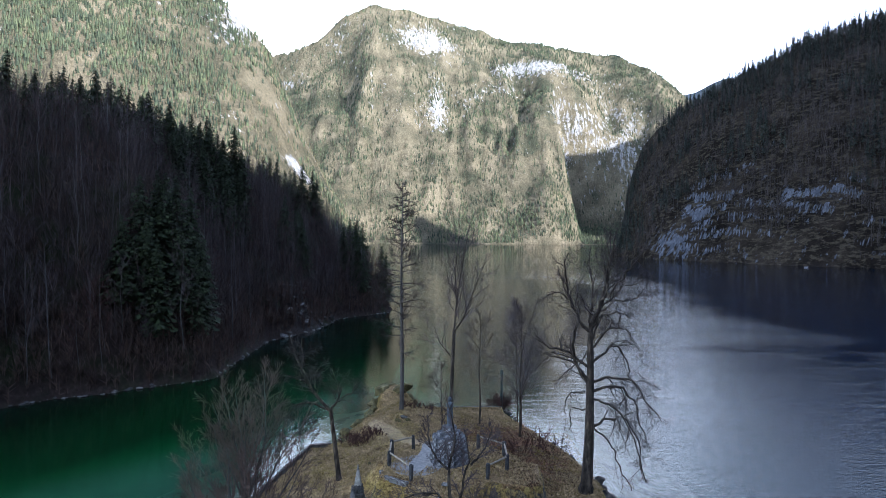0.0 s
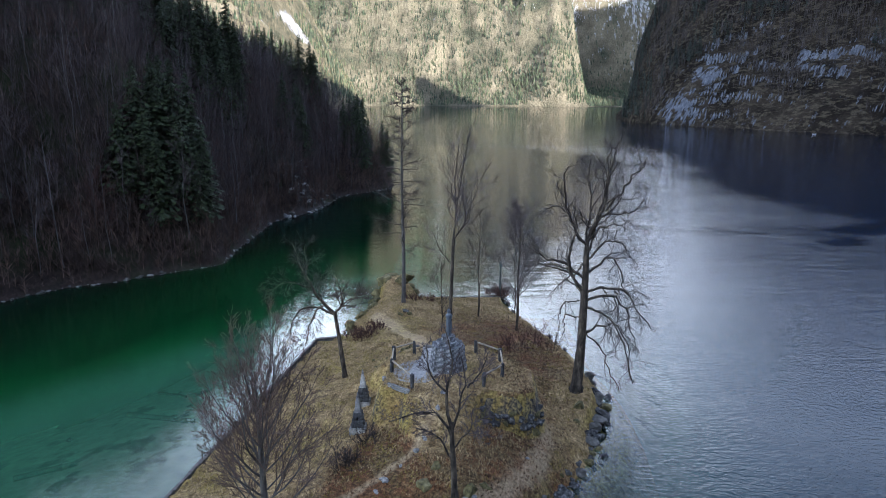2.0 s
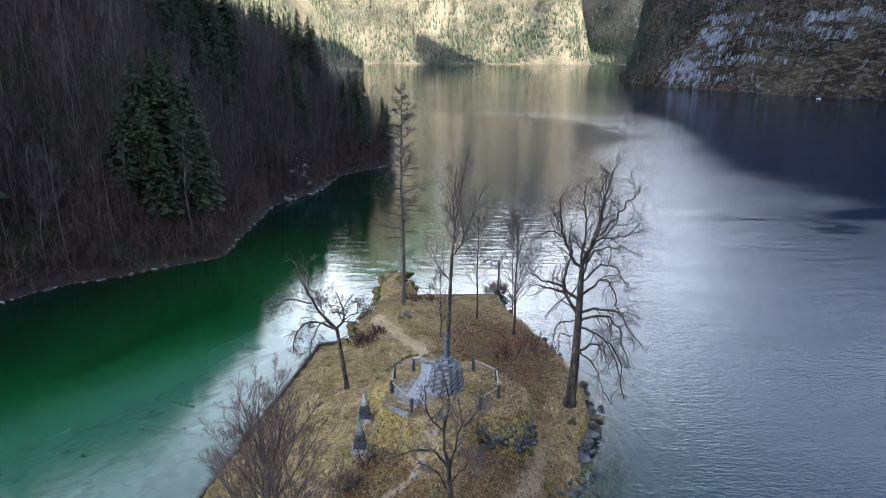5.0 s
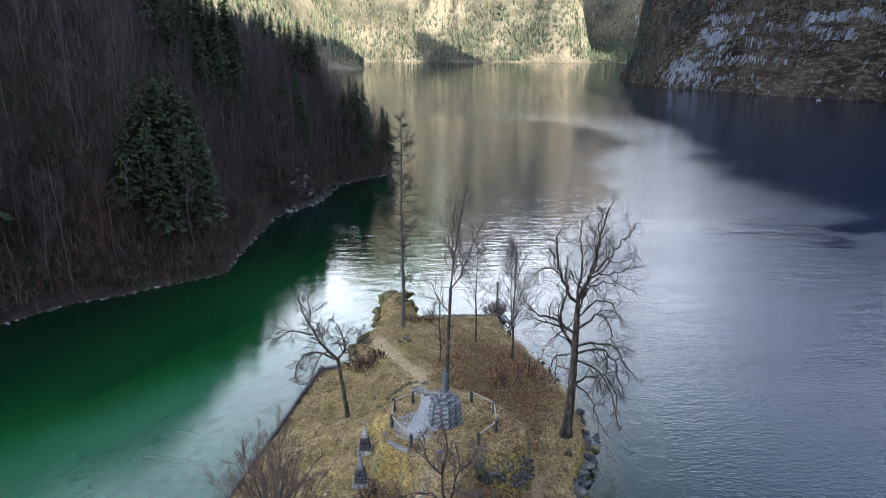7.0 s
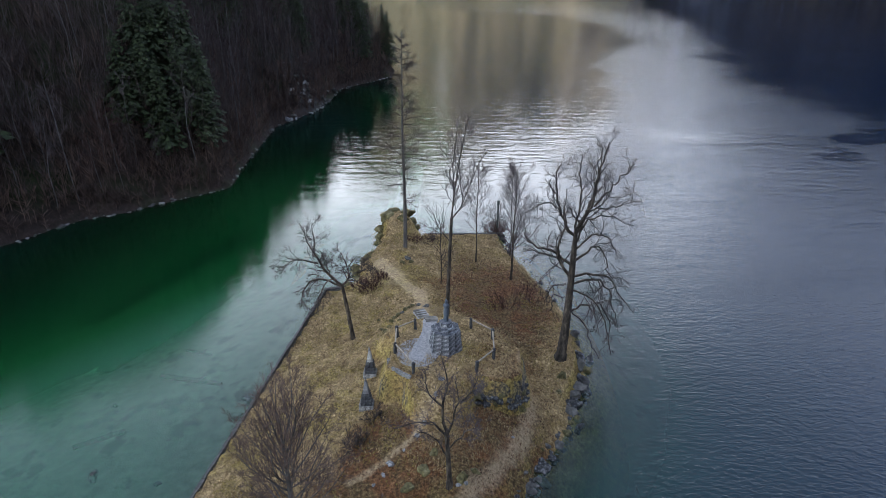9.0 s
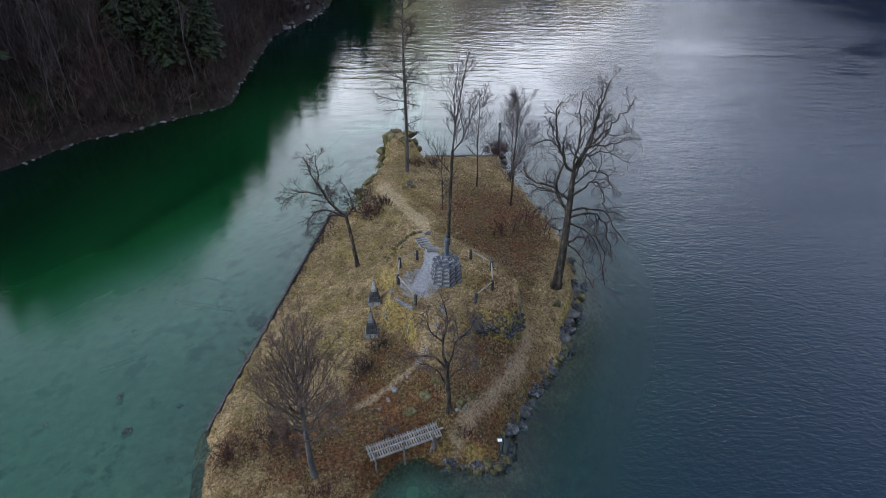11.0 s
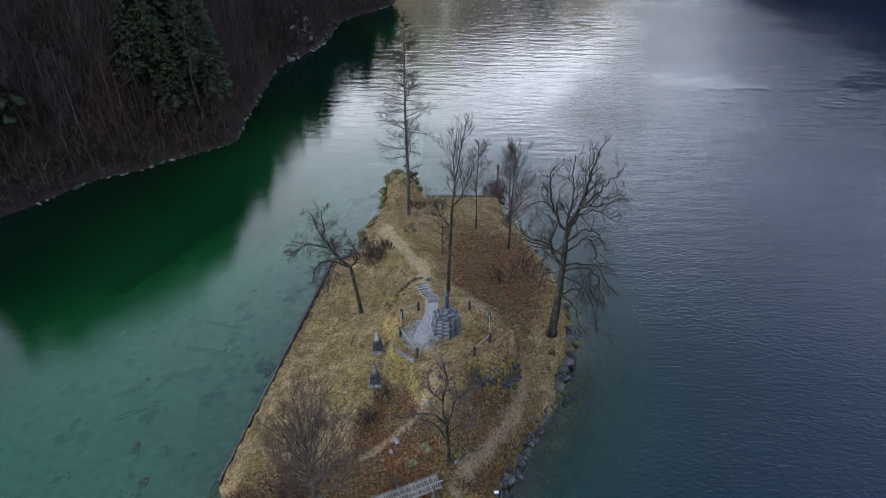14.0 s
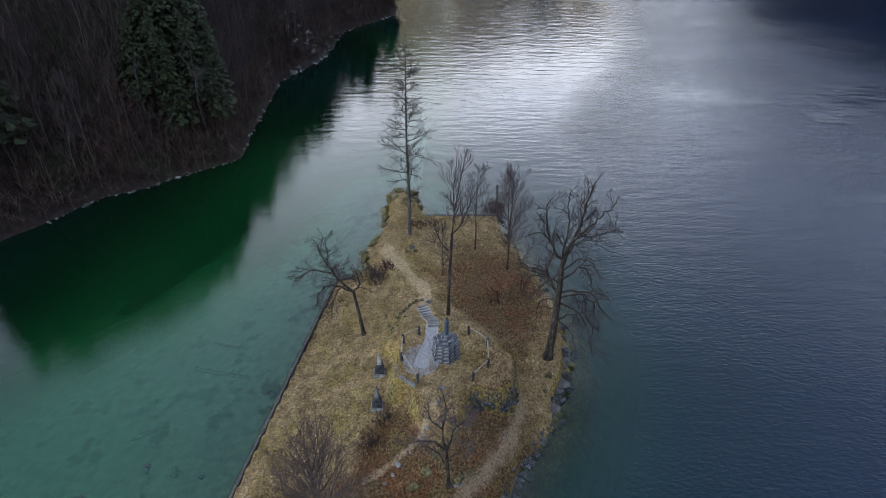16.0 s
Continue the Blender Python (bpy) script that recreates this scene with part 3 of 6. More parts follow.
# skyline of the great mountain and of the left flank, as rise over depth
CREST = [(-0.55, 0.306), (-0.36, 0.266), (-0.26, 0.281), (-0.20, 0.303), (-0.155, 0.341), (-0.113, 0.358), (-0.06, 0.349), (0.0, 0.331), (0.10, 0.301), (0.25, 0.281), (0.30, 0.261), (0.345, 0.231), (0.40, 0.176), (0.6, 0.126)]


def far_height(U, D, x, y):
    crest_d = 3700 + 250 * np.sin(U * 9)
    t = np.clip((D - 2620) / (crest_d - 2620), 0, 1.5)
    rise = np.where(t <= 1, t ** (1.25 - 0.5 * hump(U, 0, 0.15, 0, 0.03, 1)), 1 - 0.5 * (t - 1))
    h = knots(U, CREST) * crest_d * rise
    gully = 1 - np.abs(fbm(x, y * 0.35, 420, 4, 3.0)) * 2
    h = h + (120 * fbm(x, y, 500, 6, 11.0) + 150 * (gully - 0.5) + 75 * (0.5 - 1.5 * np.abs(fbm(x, y * 0.5, 170, 4, 13.0)))) * smooth(t, 0.03, 0.3) * smooth(1.02 - t, 0, 0.25)
    # the shaded ravine at the right of the sunlit shoulder
    edge = 0.198 - 0.042 * smooth(t, 0.0, 0.6) + 0.006 * fbm(x, y, 120, 3, 16.0)
    rav = smooth(U, edge - 0.006, edge + 0.012) * (1 - smooth(U, 0.30, 0.36)) * (1 - smooth(D, 3300, 3480))
    h = h * (1 - 0.88 * rav)
    # the peak's western face turns from the sun behind a rib
    h = h - (150 + 60 * fbm(x, y, 160, 4, 17.0)) * (1 - smooth(U + 0.02 * fbm(x, y, 200, 3, 18.0), -0.165, -0.125)) * smooth(U, -0.36, -0.24) * smooth(t, 0.5, 0.75) * smooth(1.0 - t, 0.0, 0.08)
    return np.where(D < 2620, -25, h + 22 * fbm(x, y, 80, 3, 12.0) * smooth(t, 0.02, 0.2))


def far_cliff(U, D, x, y, z):
    c = 0.5 * hump(U, z, -0.035, 1050, 0.035, 60) + 0.46 * hump(U, z, 0.13, 945, 0.06, 38) + 0.4 * hump(U, z, -0.02, 640, 0.012, 90) + 0.2 * hump(U, z, 0.07, 800, 0.03, 90) + 0.3 * hump(U, z, -0.255, 800, 0.03, 35) + 0.2 * hump(U, z, 0.24, 620, 0.06, 130)
    return c + 0.02 + 0.2 * fbm(x, y, 200, 4, 14.0)


slope_sheet("mountain_far", np.linspace(-0.6, 0.5, 330), np.concatenate([[2560], np.linspace(2610, 4250, 165)]), far_height, FAR_SLOPE, far_cliff,
            "sunlit mountainside of bare beech, spruce and pale limestone cliffs")

FLANK = [(-1.3, 0.60), (-0.70, 0.52), (-0.50, 0.44), (-0.40, 0.385), (-0.336, 0.362), (-0.30, 0.325), (-0.265, 0.285), (-0.22, 0.165), (-0.165, 0.06), (-0.12, -0.01), (-0.09, -0.02)]


def flank_height(U, D, x, y):
    crest_d = 2150 + 500 * U
    t = np.clip((D - 1150) / (crest_d - 1150), 0, 1.6)
    rise = np.where(t <= 1, t ** 1.1, 1 - 0.35 * (t - 1))
    h = knots(U, FLANK) * crest_d * rise
    return np.where(D < 1150, -25, h + (60 * fbm(x, y * 0.6, 260, 6, 21.0) + 20 * fbm(x, y, 60, 3, 22.0)) * smooth(t, 0.05, 0.3) * smooth(1.05 - t, 0, 0.3) * smooth(-U, 0.1, 0.25))


def flank_cliff(U, D, x, y, z):
    return 0.42 * hump(U, z / D, -0.31, 0.34, 0.035, 0.03) + 0.6 * hump(U + 0.81 * (z / D) - 0.117, 0, -0.25, 0, 0.006, 1) * smooth(0.145 - z / D, 0, 0.02) * smooth(z / D, 0.085, 0.1) + 0.1 + 0.16 * fbm(x, y, 140, 4, 15.0)


slope_sheet("mountain_flank", np.linspace(-0.85, -0.085, 260), np.concatenate([[1100], np.linspace(1140, 2600, 130)]), flank_height, FAR_SLOPE, flank_cliff,
            "sunlit flank of tan beech wood with grey rock")

CRAG_TOP = [(0.245, 0.0), (0.262, 0.03), (0.270, 0.1), (0.29, 0.15), (0.315, 0.182), (0.345, 0.21), (0.40, 0.244), (0.47, 0.274), (0.53, 0.306), (0.60, 0.335), (0.68, 0.355), (0.9, 0.41), (1.6, 0.45)]
CRAG_SHORE = [(0.245, 760), (0.27, 670), (0.30, 610), (0.36, 555), (0.45, 490), (0.54, 446), (0.7, 395), (0.9, 340), (1.6, 240)]


def crag_height(U, D, x, y):
    s = knots(U, CRAG_SHORE)
    t = (D - s) / 260.0
    top = knots(U, CRAG_TOP) * (s + 260) + 0.0 * D
    rise = np.where(t <= 1, np.clip(t, 0, 1) ** 0.85, 1 + 0.25 * (t - 1))
    ledge = 12 * fbm(x, y, 70, 5, 31.0) + 5 * np.abs(fbm(x, y, 22, 3, 32.0))
    h = top * rise + ledge * smooth(t, 0.0, 0.12) * smooth(top, 5, 60) + 0.5
    k = h / 13 + 2.6 * fbm(x, y, 75, 5, 33.0)
    stepped = h + 13 * (np.floor(k) + smooth(k - np.floor(k), 0.3, 0.62) - k)
    h = h + (stepped - h) * 0.85 * smooth(t, 0.0, 0.06) * (1 - smooth(h, 80, 130)) * smooth(fbm(x, y, 70, 4, 34.0), -0.25, 0.25)
    return np.where(t < 0, np.maximum(-20, t * 150), h)


def crag_cliff(U, D, x, y, z):
    return 0.26 * hump(U, z, 0.375, 42, 0.018, 20) + 0.2 * hump(U, z, 0.34, 14, 0.02, 9) + 0.24 * hump(U, z, 0.565, 50, 0.05, 9) + 0.12 * hump(U, z, 0.46, 48, 0.07, 18) + 0.07 * hump(U, z, 0.45, 30, 0.2, 30) + 0.05 - 0.9 * (1 - smooth(U, 0.275, 0.305))


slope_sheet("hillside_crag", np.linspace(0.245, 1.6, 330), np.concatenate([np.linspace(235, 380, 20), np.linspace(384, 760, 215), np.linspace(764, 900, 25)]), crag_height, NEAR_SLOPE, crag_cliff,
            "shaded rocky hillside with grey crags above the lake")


# blue ridge far beyond the gap, its haze put into the slope colour, and the mountain behind the viewpoint that keeps
# the sun off the near lake
def beyond_height(U, D, x, y):
    return np.where(D < 4350, -30, 4500 * knots(U, [(0.2, 0.16), (0.33, 0.218), (0.37, 0.228), (0.41, 0.25), (0.45, 0.255), (0.6, 0.22)]) * smooth(D, 4350, 4560) + 30 * fbm(x, y, 200, 4, 41.0))


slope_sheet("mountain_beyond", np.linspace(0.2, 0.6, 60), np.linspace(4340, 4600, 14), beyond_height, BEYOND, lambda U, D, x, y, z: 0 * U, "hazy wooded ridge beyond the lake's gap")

A, B = np.meshgrid(np.linspace(-2600, 4300, 190), np.linspace(0, 900, 40))
s2 = SUN_TO.normalized()
side = Vector((-s2.y, s2.x, 0))
rx, ry = s2.x * (560 + B) + side.x * A, s2.y * (560 + B) + side.y * A
# extra peaks are added out of view to throw shade on ravine and far foot
rz = (960 + 170 * smooth(A, 300, 1200) + 420 * smooth(A, 2430, 2720) + 230 * smooth(A, 2560, 2800) + 370 * np.exp(-0.5 * ((A - 1945) / 65) ** 2)) * smooth(B, 0, 640) * (1 - 0.25 * smooth(-A, 900, 2600)) + 60 * fbm(rx, ry, 300, 4, 51.0) * smooth(B, 20, 200) - 5
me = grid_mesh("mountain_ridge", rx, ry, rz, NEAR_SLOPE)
attribute(me, "cliff", 0 * rx)
tagged(new("mountain_ridge", me), "high wooded ridge that shades the near lake", "mountain", kind="structure")


# ---- trees ----
def tubes(branches, sides):
    """Tapered tubes along polylines (points, radii): arrays of corners and triangles."""
    co, tri, base = [], [], 0
    a = np.arange(sides) * 2 * math.pi / sides
    ca, sa = np.cos(a)[None, :, None], np.sin(a)[None, :, None]
    for pts, rad in branches:
        p = np.asarray(pts, float)
        k = len(p)
        t = np.gradient(p, axis=0)
        t /= np.linalg.norm(t, axis=1, keepdims=True) + 1e-9
        ref = np.array([1.0, 0, 0]) if abs(t[0, 2]) > 0.8 else np.array([0, 0, 1.0])
        u = np.cross(t, ref)
        u /= np.linalg.norm(u, axis=1, keepdims=True) + 1e-9
        v = np.cross(t, u)
        co.append((p[:, None] + np.asarray(rad)[:, None, None] * (ca * u[:, None] + sa * v[:, None])).reshape(-1, 3))
        i = base + np.arange(k - 1)[:, None] * sides + np.arange(sides)[None]
        j = base + np.arange(k - 1)[:, None] * sides + (np.arange(sides)[None] + 1) % sides
        tri.append(np.stack([i, j, j + sides], -1).reshape(-1, 3))
        tri.append(np.stack([i, j + sides, i + sides], -1).reshape(-1, 3))
        base += k * sides
    return np.concatenate(co), np.concatenate(tri)


def unit(v):
    return v / (np.linalg.norm(v) + 1e-9)


def grow(out, rng, p, way, length, r, lvl, kids, up=0.08, wig=0.18, ang=0.75, ratio=0.5, droop=0.0, seg=(6, 5, 4, 3, 3), r_min=0.014):
    """A branch and its offshoots, level by level: out[level] takes (points, radii)."""
    n = seg[min(lvl, len(seg) - 1)]
    pts, d = [np.array(p, float)], unit(np.array(way, float))
    for _ in range(n):
        d = unit(d + wig * rng.normal(size=3) + np.array([0, 0, up - droop]))
        pts.append(pts[-1] + d * length / n)
    pts = np.array(pts)
    rad = np.maximum(np.linspace(r, r * 0.38, n + 1), r_min * 0.7)
    out[lvl].append((pts, rad))
    offshoots(out, rng, pts, rad, length, lvl, kids, up, wig, ang, ratio, droop, seg, r_min)


def offshoots(out, rng, pts, rad, length, lvl, kids, up=0.08, wig=0.18, ang=0.75, ratio=0.5, droop=0.0, seg=(6, 5, 4, 3, 3), r_min=0.014, start=0.25):
    if lvl >= len(kids):
        return
    n = len(pts) - 1
    for k in range(kids[lvl]):
        f = start + (0.98 - start) * (k + rng.uniform(0.1, 0.9)) / kids[lvl]
        i = min(int(f * n), n - 1)
        q = pts[i] + (pts[i + 1] - pts[i]) * (f * n - i)
        d = unit(pts[i + 1] - pts[i])
        s = unit(np.cross(d, rng.normal(size=3)))
        a = ang * rng.uniform(0.6, 1.25)
        rr = max(rad[i] * 0.55 * rng.uniform(0.7, 1.1), r_min)
        grow(out, rng, q, d * math.cos(a) + s * math.sin(a), length * ratio * rng.uniform(0.65, 1.2) * (1.15 - 0.5 * f), rr, lvl + 1, kids, up, wig, ang, ratio, droop, seg, r_min)


def levels():
    return [[] for _ in range(6)]


def tree_thing(name, label, at, out, bark, twig, split=2, group=""):
    """A tree from grown levels: the trunk, one limb for each main branch, and the crown of finer branches."""
    t = thing(name, label, "tree", at, group)
    child("trunk", tri_mesh("trunk", *tubes(out[0], 9), bark, True), t)
    for limb in out[1] if split > 1 else ():
        child("limb", tri_mesh("limb", *tubes([limb], 6), bark, True), t)
    fine = [b for lv in out[split:] for b in lv]
    if fine:
        big = [b for b in fine if b[1][0] > 0.03]
        small = [b for b in fine if b[1][0] <= 0.03]
        co, tri = tubes(small, 3) if small else (np.zeros((0, 3)), np.zeros((0, 3), int))
        if big:
            co2, tri2 = tubes(big, 4)
            tri = np.concatenate([tri, tri2 + len(co)])
            co = np.concatenate([co, co2])
        child("crown", tri_mesh("crown", co, tri, twig), t, "fine leafless twigs")
    return t


def bare_tree(rng, height, spread, kids, r, up=0.1, clear=0.3, wig=0.1):
    """Levels of a plain leafless forest tree, grown from the origin."""
    out = levels()
    z = np.linspace(0, height * 0.92, 8)
    pts = np.stack([np.cumsum(rng.normal(size=8) * height * 0.008), np.cumsum(rng.normal(size=8) * height * 0.008), z], -1)
    pts -= pts[0] + np.array([0, 0, 0.5])
    rad = np.linspace(r, r * 0.2, 8)
    out[0].append((pts, rad))
    n = kids[0]
    for k in range(n):
        f = clear + (0.98 - clear) * (k + rng.uniform()) / n
        i = min(int(f * 7), 6)
        q = pts[i] + (pts[i + 1] - pts[i]) * (f * 7 - i)
        a = rng.uniform(0, 6.283)
        tilt = rng.uniform(0.45, 0.95)
        grow(out, rng, q, (math.cos(a) * tilt, math.sin(a) * tilt, 1 - 0.4 * tilt), spread * (1.1 - 0.75 * (f - clear) / (1 - clear)) * rng.uniform(0.7, 1.1), max(rad[i] * 0.45, 0.025), 1, kids, up, wig, 0.7, 0.5, seg=(6, 4, 2, 1, 1), r_min=0.014)
    return out


def spruce_mesh(rng, height, spread):
    """Corners and triangles of a spruce's drooping, ragged boughs."""
    co, tri = [], []
    z = height * 0.06
    while z < height * 0.985:
        f = z / height
        reach = spread * (1 - f) ** 0.8 * (0.35 + 0.65 * min(1, f / 0.14)) + 0.12
        for k in range(max(4, int(10 * (1 - 0.5 * f)))):
            a, L = rng.uniform(0, 6.283), reach * rng.uniform(0.6, 1.12)
            d, s = np.array([math.cos(a), math.sin(a), 0]), np.array([-math.sin(a), math.cos(a), 0])
            dip = rng.uniform(0.25, 0.5)
            spine = [np.array([0, 0, z]) + d * L * g + np.array([0, 0, -dip * L * (g ** 1.4) + 0.12 * L * max(0, g - 0.75)]) for g in (0.0, 0.33, 0.66, 1.0)]
            for g in range(3):
                w = L * (0.13, 0.13, 0.08)[g] * rng.uniform(0.7, 1.3) + 0.05
                drop = np.array([0, 0, -0.4 * w - rng.uniform(0, 0.25)])
                for side in (1, -1):
                    b = len(co)
                    co += [spine[g], spine[g + 1], (spine[g] + spine[g + 1]) / 2 + side * s * w * 1.5 + drop + d * w * rng.uniform(-0.2, 0.8)]
                    tri.append((b, b + 1, b + 2))
        z += height * 0.022 * rng.uniform(0.8, 1.25) * (1.15 - 0.5 * f)
    return np.array(co), np.array(tri)


def spruce(rng, label, height, spread):
    t = thing("spruce", label, "tree", group="spruces on the bank")
    child("trunk", tri_mesh("trunk", *tubes([(np.array([(0, 0, -0.6), (0, 0, height * 0.5), (0, 0, height)]), [height * 0.014, height * 0.008, 0.02])], 6), BARK, True), t)
    child("crown", tri_mesh("crown", *spruce_mesh(rng, height, spread), NEEDLE), t, "dark green drooping boughs")
    return t


rng = np.random.default_rng(5)
beeches = []
for k, (hgt, spr, bark, twig, lab) in enumerate([(12, 3.2, BARK_GREY, TWIG_WOOD, "slender leafless grey-barked tree on the bank"), (14, 3.6, BARK_PALE, TWIG_WOOD, "tall leafless beech with a pale trunk on the bank"),
                                                (11, 2.8, BARK_GREY, TWIG_RED, "leafless reddish-twigged tree on the bank"), (15, 3.2, BARK_PALE, TWIG_WOOD, "tall straight leafless tree with a pale stem"), (9, 2.6, BARK, TWIG_WOOD, "small leafless dark tree on the bank")]):
    out = bare_tree(rng, hgt, spr, (12, 5, 3), hgt * 0.0045, clear=0.25)
    beeches.append(tree_thing("bare_tree", lab, (0, 0, 0), out, bark, twig, split=1, group="leafless trees on the bank"))
spruces = [spruce(rng, "tall dark spruce with drooping boughs", 13.5, 3.7), spruce(rng, "full dark green spruce on the bank", 11.0, 3.5), spruce(rng, "narrow dark spruce on the bank", 12.5, 2.8)]

# where they stand: inland from the shore line, spruces in stands, pale and dark bare trees between
used = []


def stand(proto, x, y, first, z=None, grown=1.0):
    m = pose(x, y, (bank_at(x, y) if z is None else z) - 0.2, rng.uniform(-2.5, 2.5), rng.uniform(-2.5, 2.5), rng.uniform(0, 360)) @ Matrix.Scale(rng.uniform(0.8, 1.06) * grown, 4)
    if first:
        proto.matrix_basis = m
    else:
        c = copy_thing(proto, m)
        c.scale = m.to_scale()


placed = {}
spots = []
for _ in range(16000):
    x, y = rng.uniform(-125, -12), rng.uniform(-15, 175)
    d = float(shore_distance(np.array([x]), np.array([y]), BANK)[0])
    if d < 0.7 or d > 32 or x < -1.15 * (y + 33) - 12:
        continue
    gap = 1.8 + 0.035 * d
    if any((x - a) ** 2 + (y - b) ** 2 < gap * gap for a, b in spots):
        continue
    spots.append((x, y))
    if len(spots) >= 560:
        break
for _ in range(420):  # slim trees crowding the waterline
    x, y = rng.uniform(-46, -14), rng.uniform(30, 118)
    if 0.6 < float(shore_distance(np.array([x]), np.array([y]), BANK)[0]) < 6 and all((x - a) ** 2 + (y - b) ** 2 > 2.0 for a, b in spots):
        spots.append((x, y))
for _ in range(60):  # the close-set point of the bank
    x, y = rng.uniform(-30, -13), rng.uniform(96, 128)
    if 0.8 < float(shore_distance(np.array([x]), np.array([y]), BANK)[0]) < 9 and all((x - a) ** 2 + (y - b) ** 2 > 2.2 for a, b in spots):
        spots.append((x, y))
spots = [(x, y) for x, y in spots if x > -0.74 * (y + 33) - 6 or rng.uniform() < 0.12]
tall = [(-51.5, 28.5), (-48.6, 31.4), (-57.5, 21.5)]
for x, y in tall:  # the tall spruces by the shore
    stand(spruces[0], x, y, spruces[0] not in placed, grown=1.35)
    placed[spruces[0]] = 1
for x, y in spots:
    d = float(shore_distance(np.array([x]), np.array([y]), BANK)[0])
    dark = float(fbm(np.array([x]), np.array([y]), 24, 3, 3.0)[0]) + 0.034 * (d - 19)
    green = math.exp(-0.5 * (((x + 35) / 3.6) ** 2 + ((y - 49) / 5) ** 2)) > 0.4
    if (dark > 0.08 and d > 6) or green or (y > 92 and d < 9 and rng.uniform() < 0.22):
        p = spruces[rng.integers(3)]
    else:
        p = beeches[rng.choice(5, p=[0.3, 0.2, 0.2, 0.12, 0.18])]
    stand(p, x, y, p not in placed)
    placed[p] = 1


und = np.stack([rng.uniform(-95, -12, 14000), rng.uniform(0, 150, 14000)], -1)
d = shore_distance(und[:, 0], und[:, 1], BANK)
near = rng.uniform(0, 1, (9000, 2)) * (60, 130) + (-72, 10)
und, d = np.concatenate([und, near]), np.concatenate([d, np.where(shore_distance(near[:, 0], near[:, 1], BANK) < 7, shore_distance(near[:, 0], near[:, 1], BANK), 99)])
und = und[(d > 0.3) & (d < 34) & (und[:, 0] > -0.74 * (und[:, 1] + 33) - 12)]

# ---- far woods: each slope's trees are one mass ----
def cone_woods(name, xyz, heights, widths, mat, label, tiers=2, sides=5, seed=1, kind="stuff"):
    """Small ragged spruces, one for each place."""
    r = np.random.default_rng(seed)
    n = len(xyz)
    co, tri, base = [], [], 0
    a = np.arange(sides) * 2 * math.pi / sides
    for t in range(tiers):
        lo, hi = t / tiers * 0.85, min(1.0, (t + 1.55) / tiers)
        w = (1 - 0.62 * t / tiers)
        ring = np.stack([np.cos(a), np.sin(a), 0 * a], -1)[None] * (widths * w)[:, None, None] * r.uniform(0.65, 1.2, (n, sides, 1))
        ring[:, :, 2] += (heights * lo)[:, None] + r.uniform(-0.05, 0.05, (n, sides)) * heights[:, None]
        tip = np.zeros((n, 1, 3))
        tip[:, 0, 2] = heights * hi
        v = np.concatenate([ring, tip], 1) + xyz[:, None]
        i = base + np.arange(n)[:, None] * (sides + 1) + np.arange(sides)[None]
        j = base + np.arange(n)[:, None] * (sides + 1) + (np.arange(sides)[None] + 1) % sides
        k = base + np.arange(n)[:, None] * (sides + 1) + sides + 0 * i
        co.append(v.reshape(-1, 3))
        tri.append(np.stack([i, j, k], -1).reshape(-1, 3))
        base += n * (sides + 1)
    tagged(new(name, tri_mesh(name, np.concatenate(co), np.concatenate(tri), mat)), label, "woods", kind=kind)


def bough_woods(name, xyz, heights, widths, mat, label, whorls=11, seed=5):
    """Mid-distance spruces: a thin stem with whorls of single drooping boughs, gaps between them."""
    r = np.random.default_rng(seed)
    n, k = len(xyz), whorls * 5
    f = np.repeat((np.arange(whorls) + 0.6) / whorls, 5)[None] * 0.9 + 0.1 + r.uniform(-0.03, 0.03, (n, k))
    f = np.clip(f, 0.08, 0.97)
    a = r.uniform(0, 6.283, (n, k))
    reach = (1 - f) ** 0.75 * widths[:, None] * r.uniform(0.45, 1.15, (n, k)) + 0.15
    root = xyz[:, None] + np.stack([0 * f, 0 * f, f * heights[:, None]], -1)
    out = np.stack([np.cos(a) * reach, np.sin(a) * reach, -0.35 * reach], -1)
    wing = np.stack([-np.sin(a), np.cos(a), -0.2 + 0 * a], -1) * (0.3 * reach + 0.12)[..., None]
    v = np.stack([root + np.stack([0 * f, 0 * f, 0.05 * heights[:, None] + 0 * f], -1), root + 0.7 * out + wing, root + out, root + 0.7 * out - wing], 2).reshape(-1, 3)
    i = np.arange(n * k) * 4
    tri = np.concatenate([np.stack([i, i + 1, i + 2], -1), np.stack([i, i + 2, i + 3], -1)])
    th = 0.012 * heights
    stem = np.stack([xyz + np.stack([th, 0 * th, 0 * th], -1), xyz + np.stack([-th, 0 * th, 0 * th], -1), xyz + np.stack([0 * th, 0 * th, heights], -1)], 1).reshape(-1, 3)
    tri = np.concatenate([tri, len(v) + np.arange(n * 3).reshape(-1, 3)])
    tagged(new(name, tri_mesh(name, np.concatenate([v, stem]), tri, mat)), label, "woods", kind="stuff")


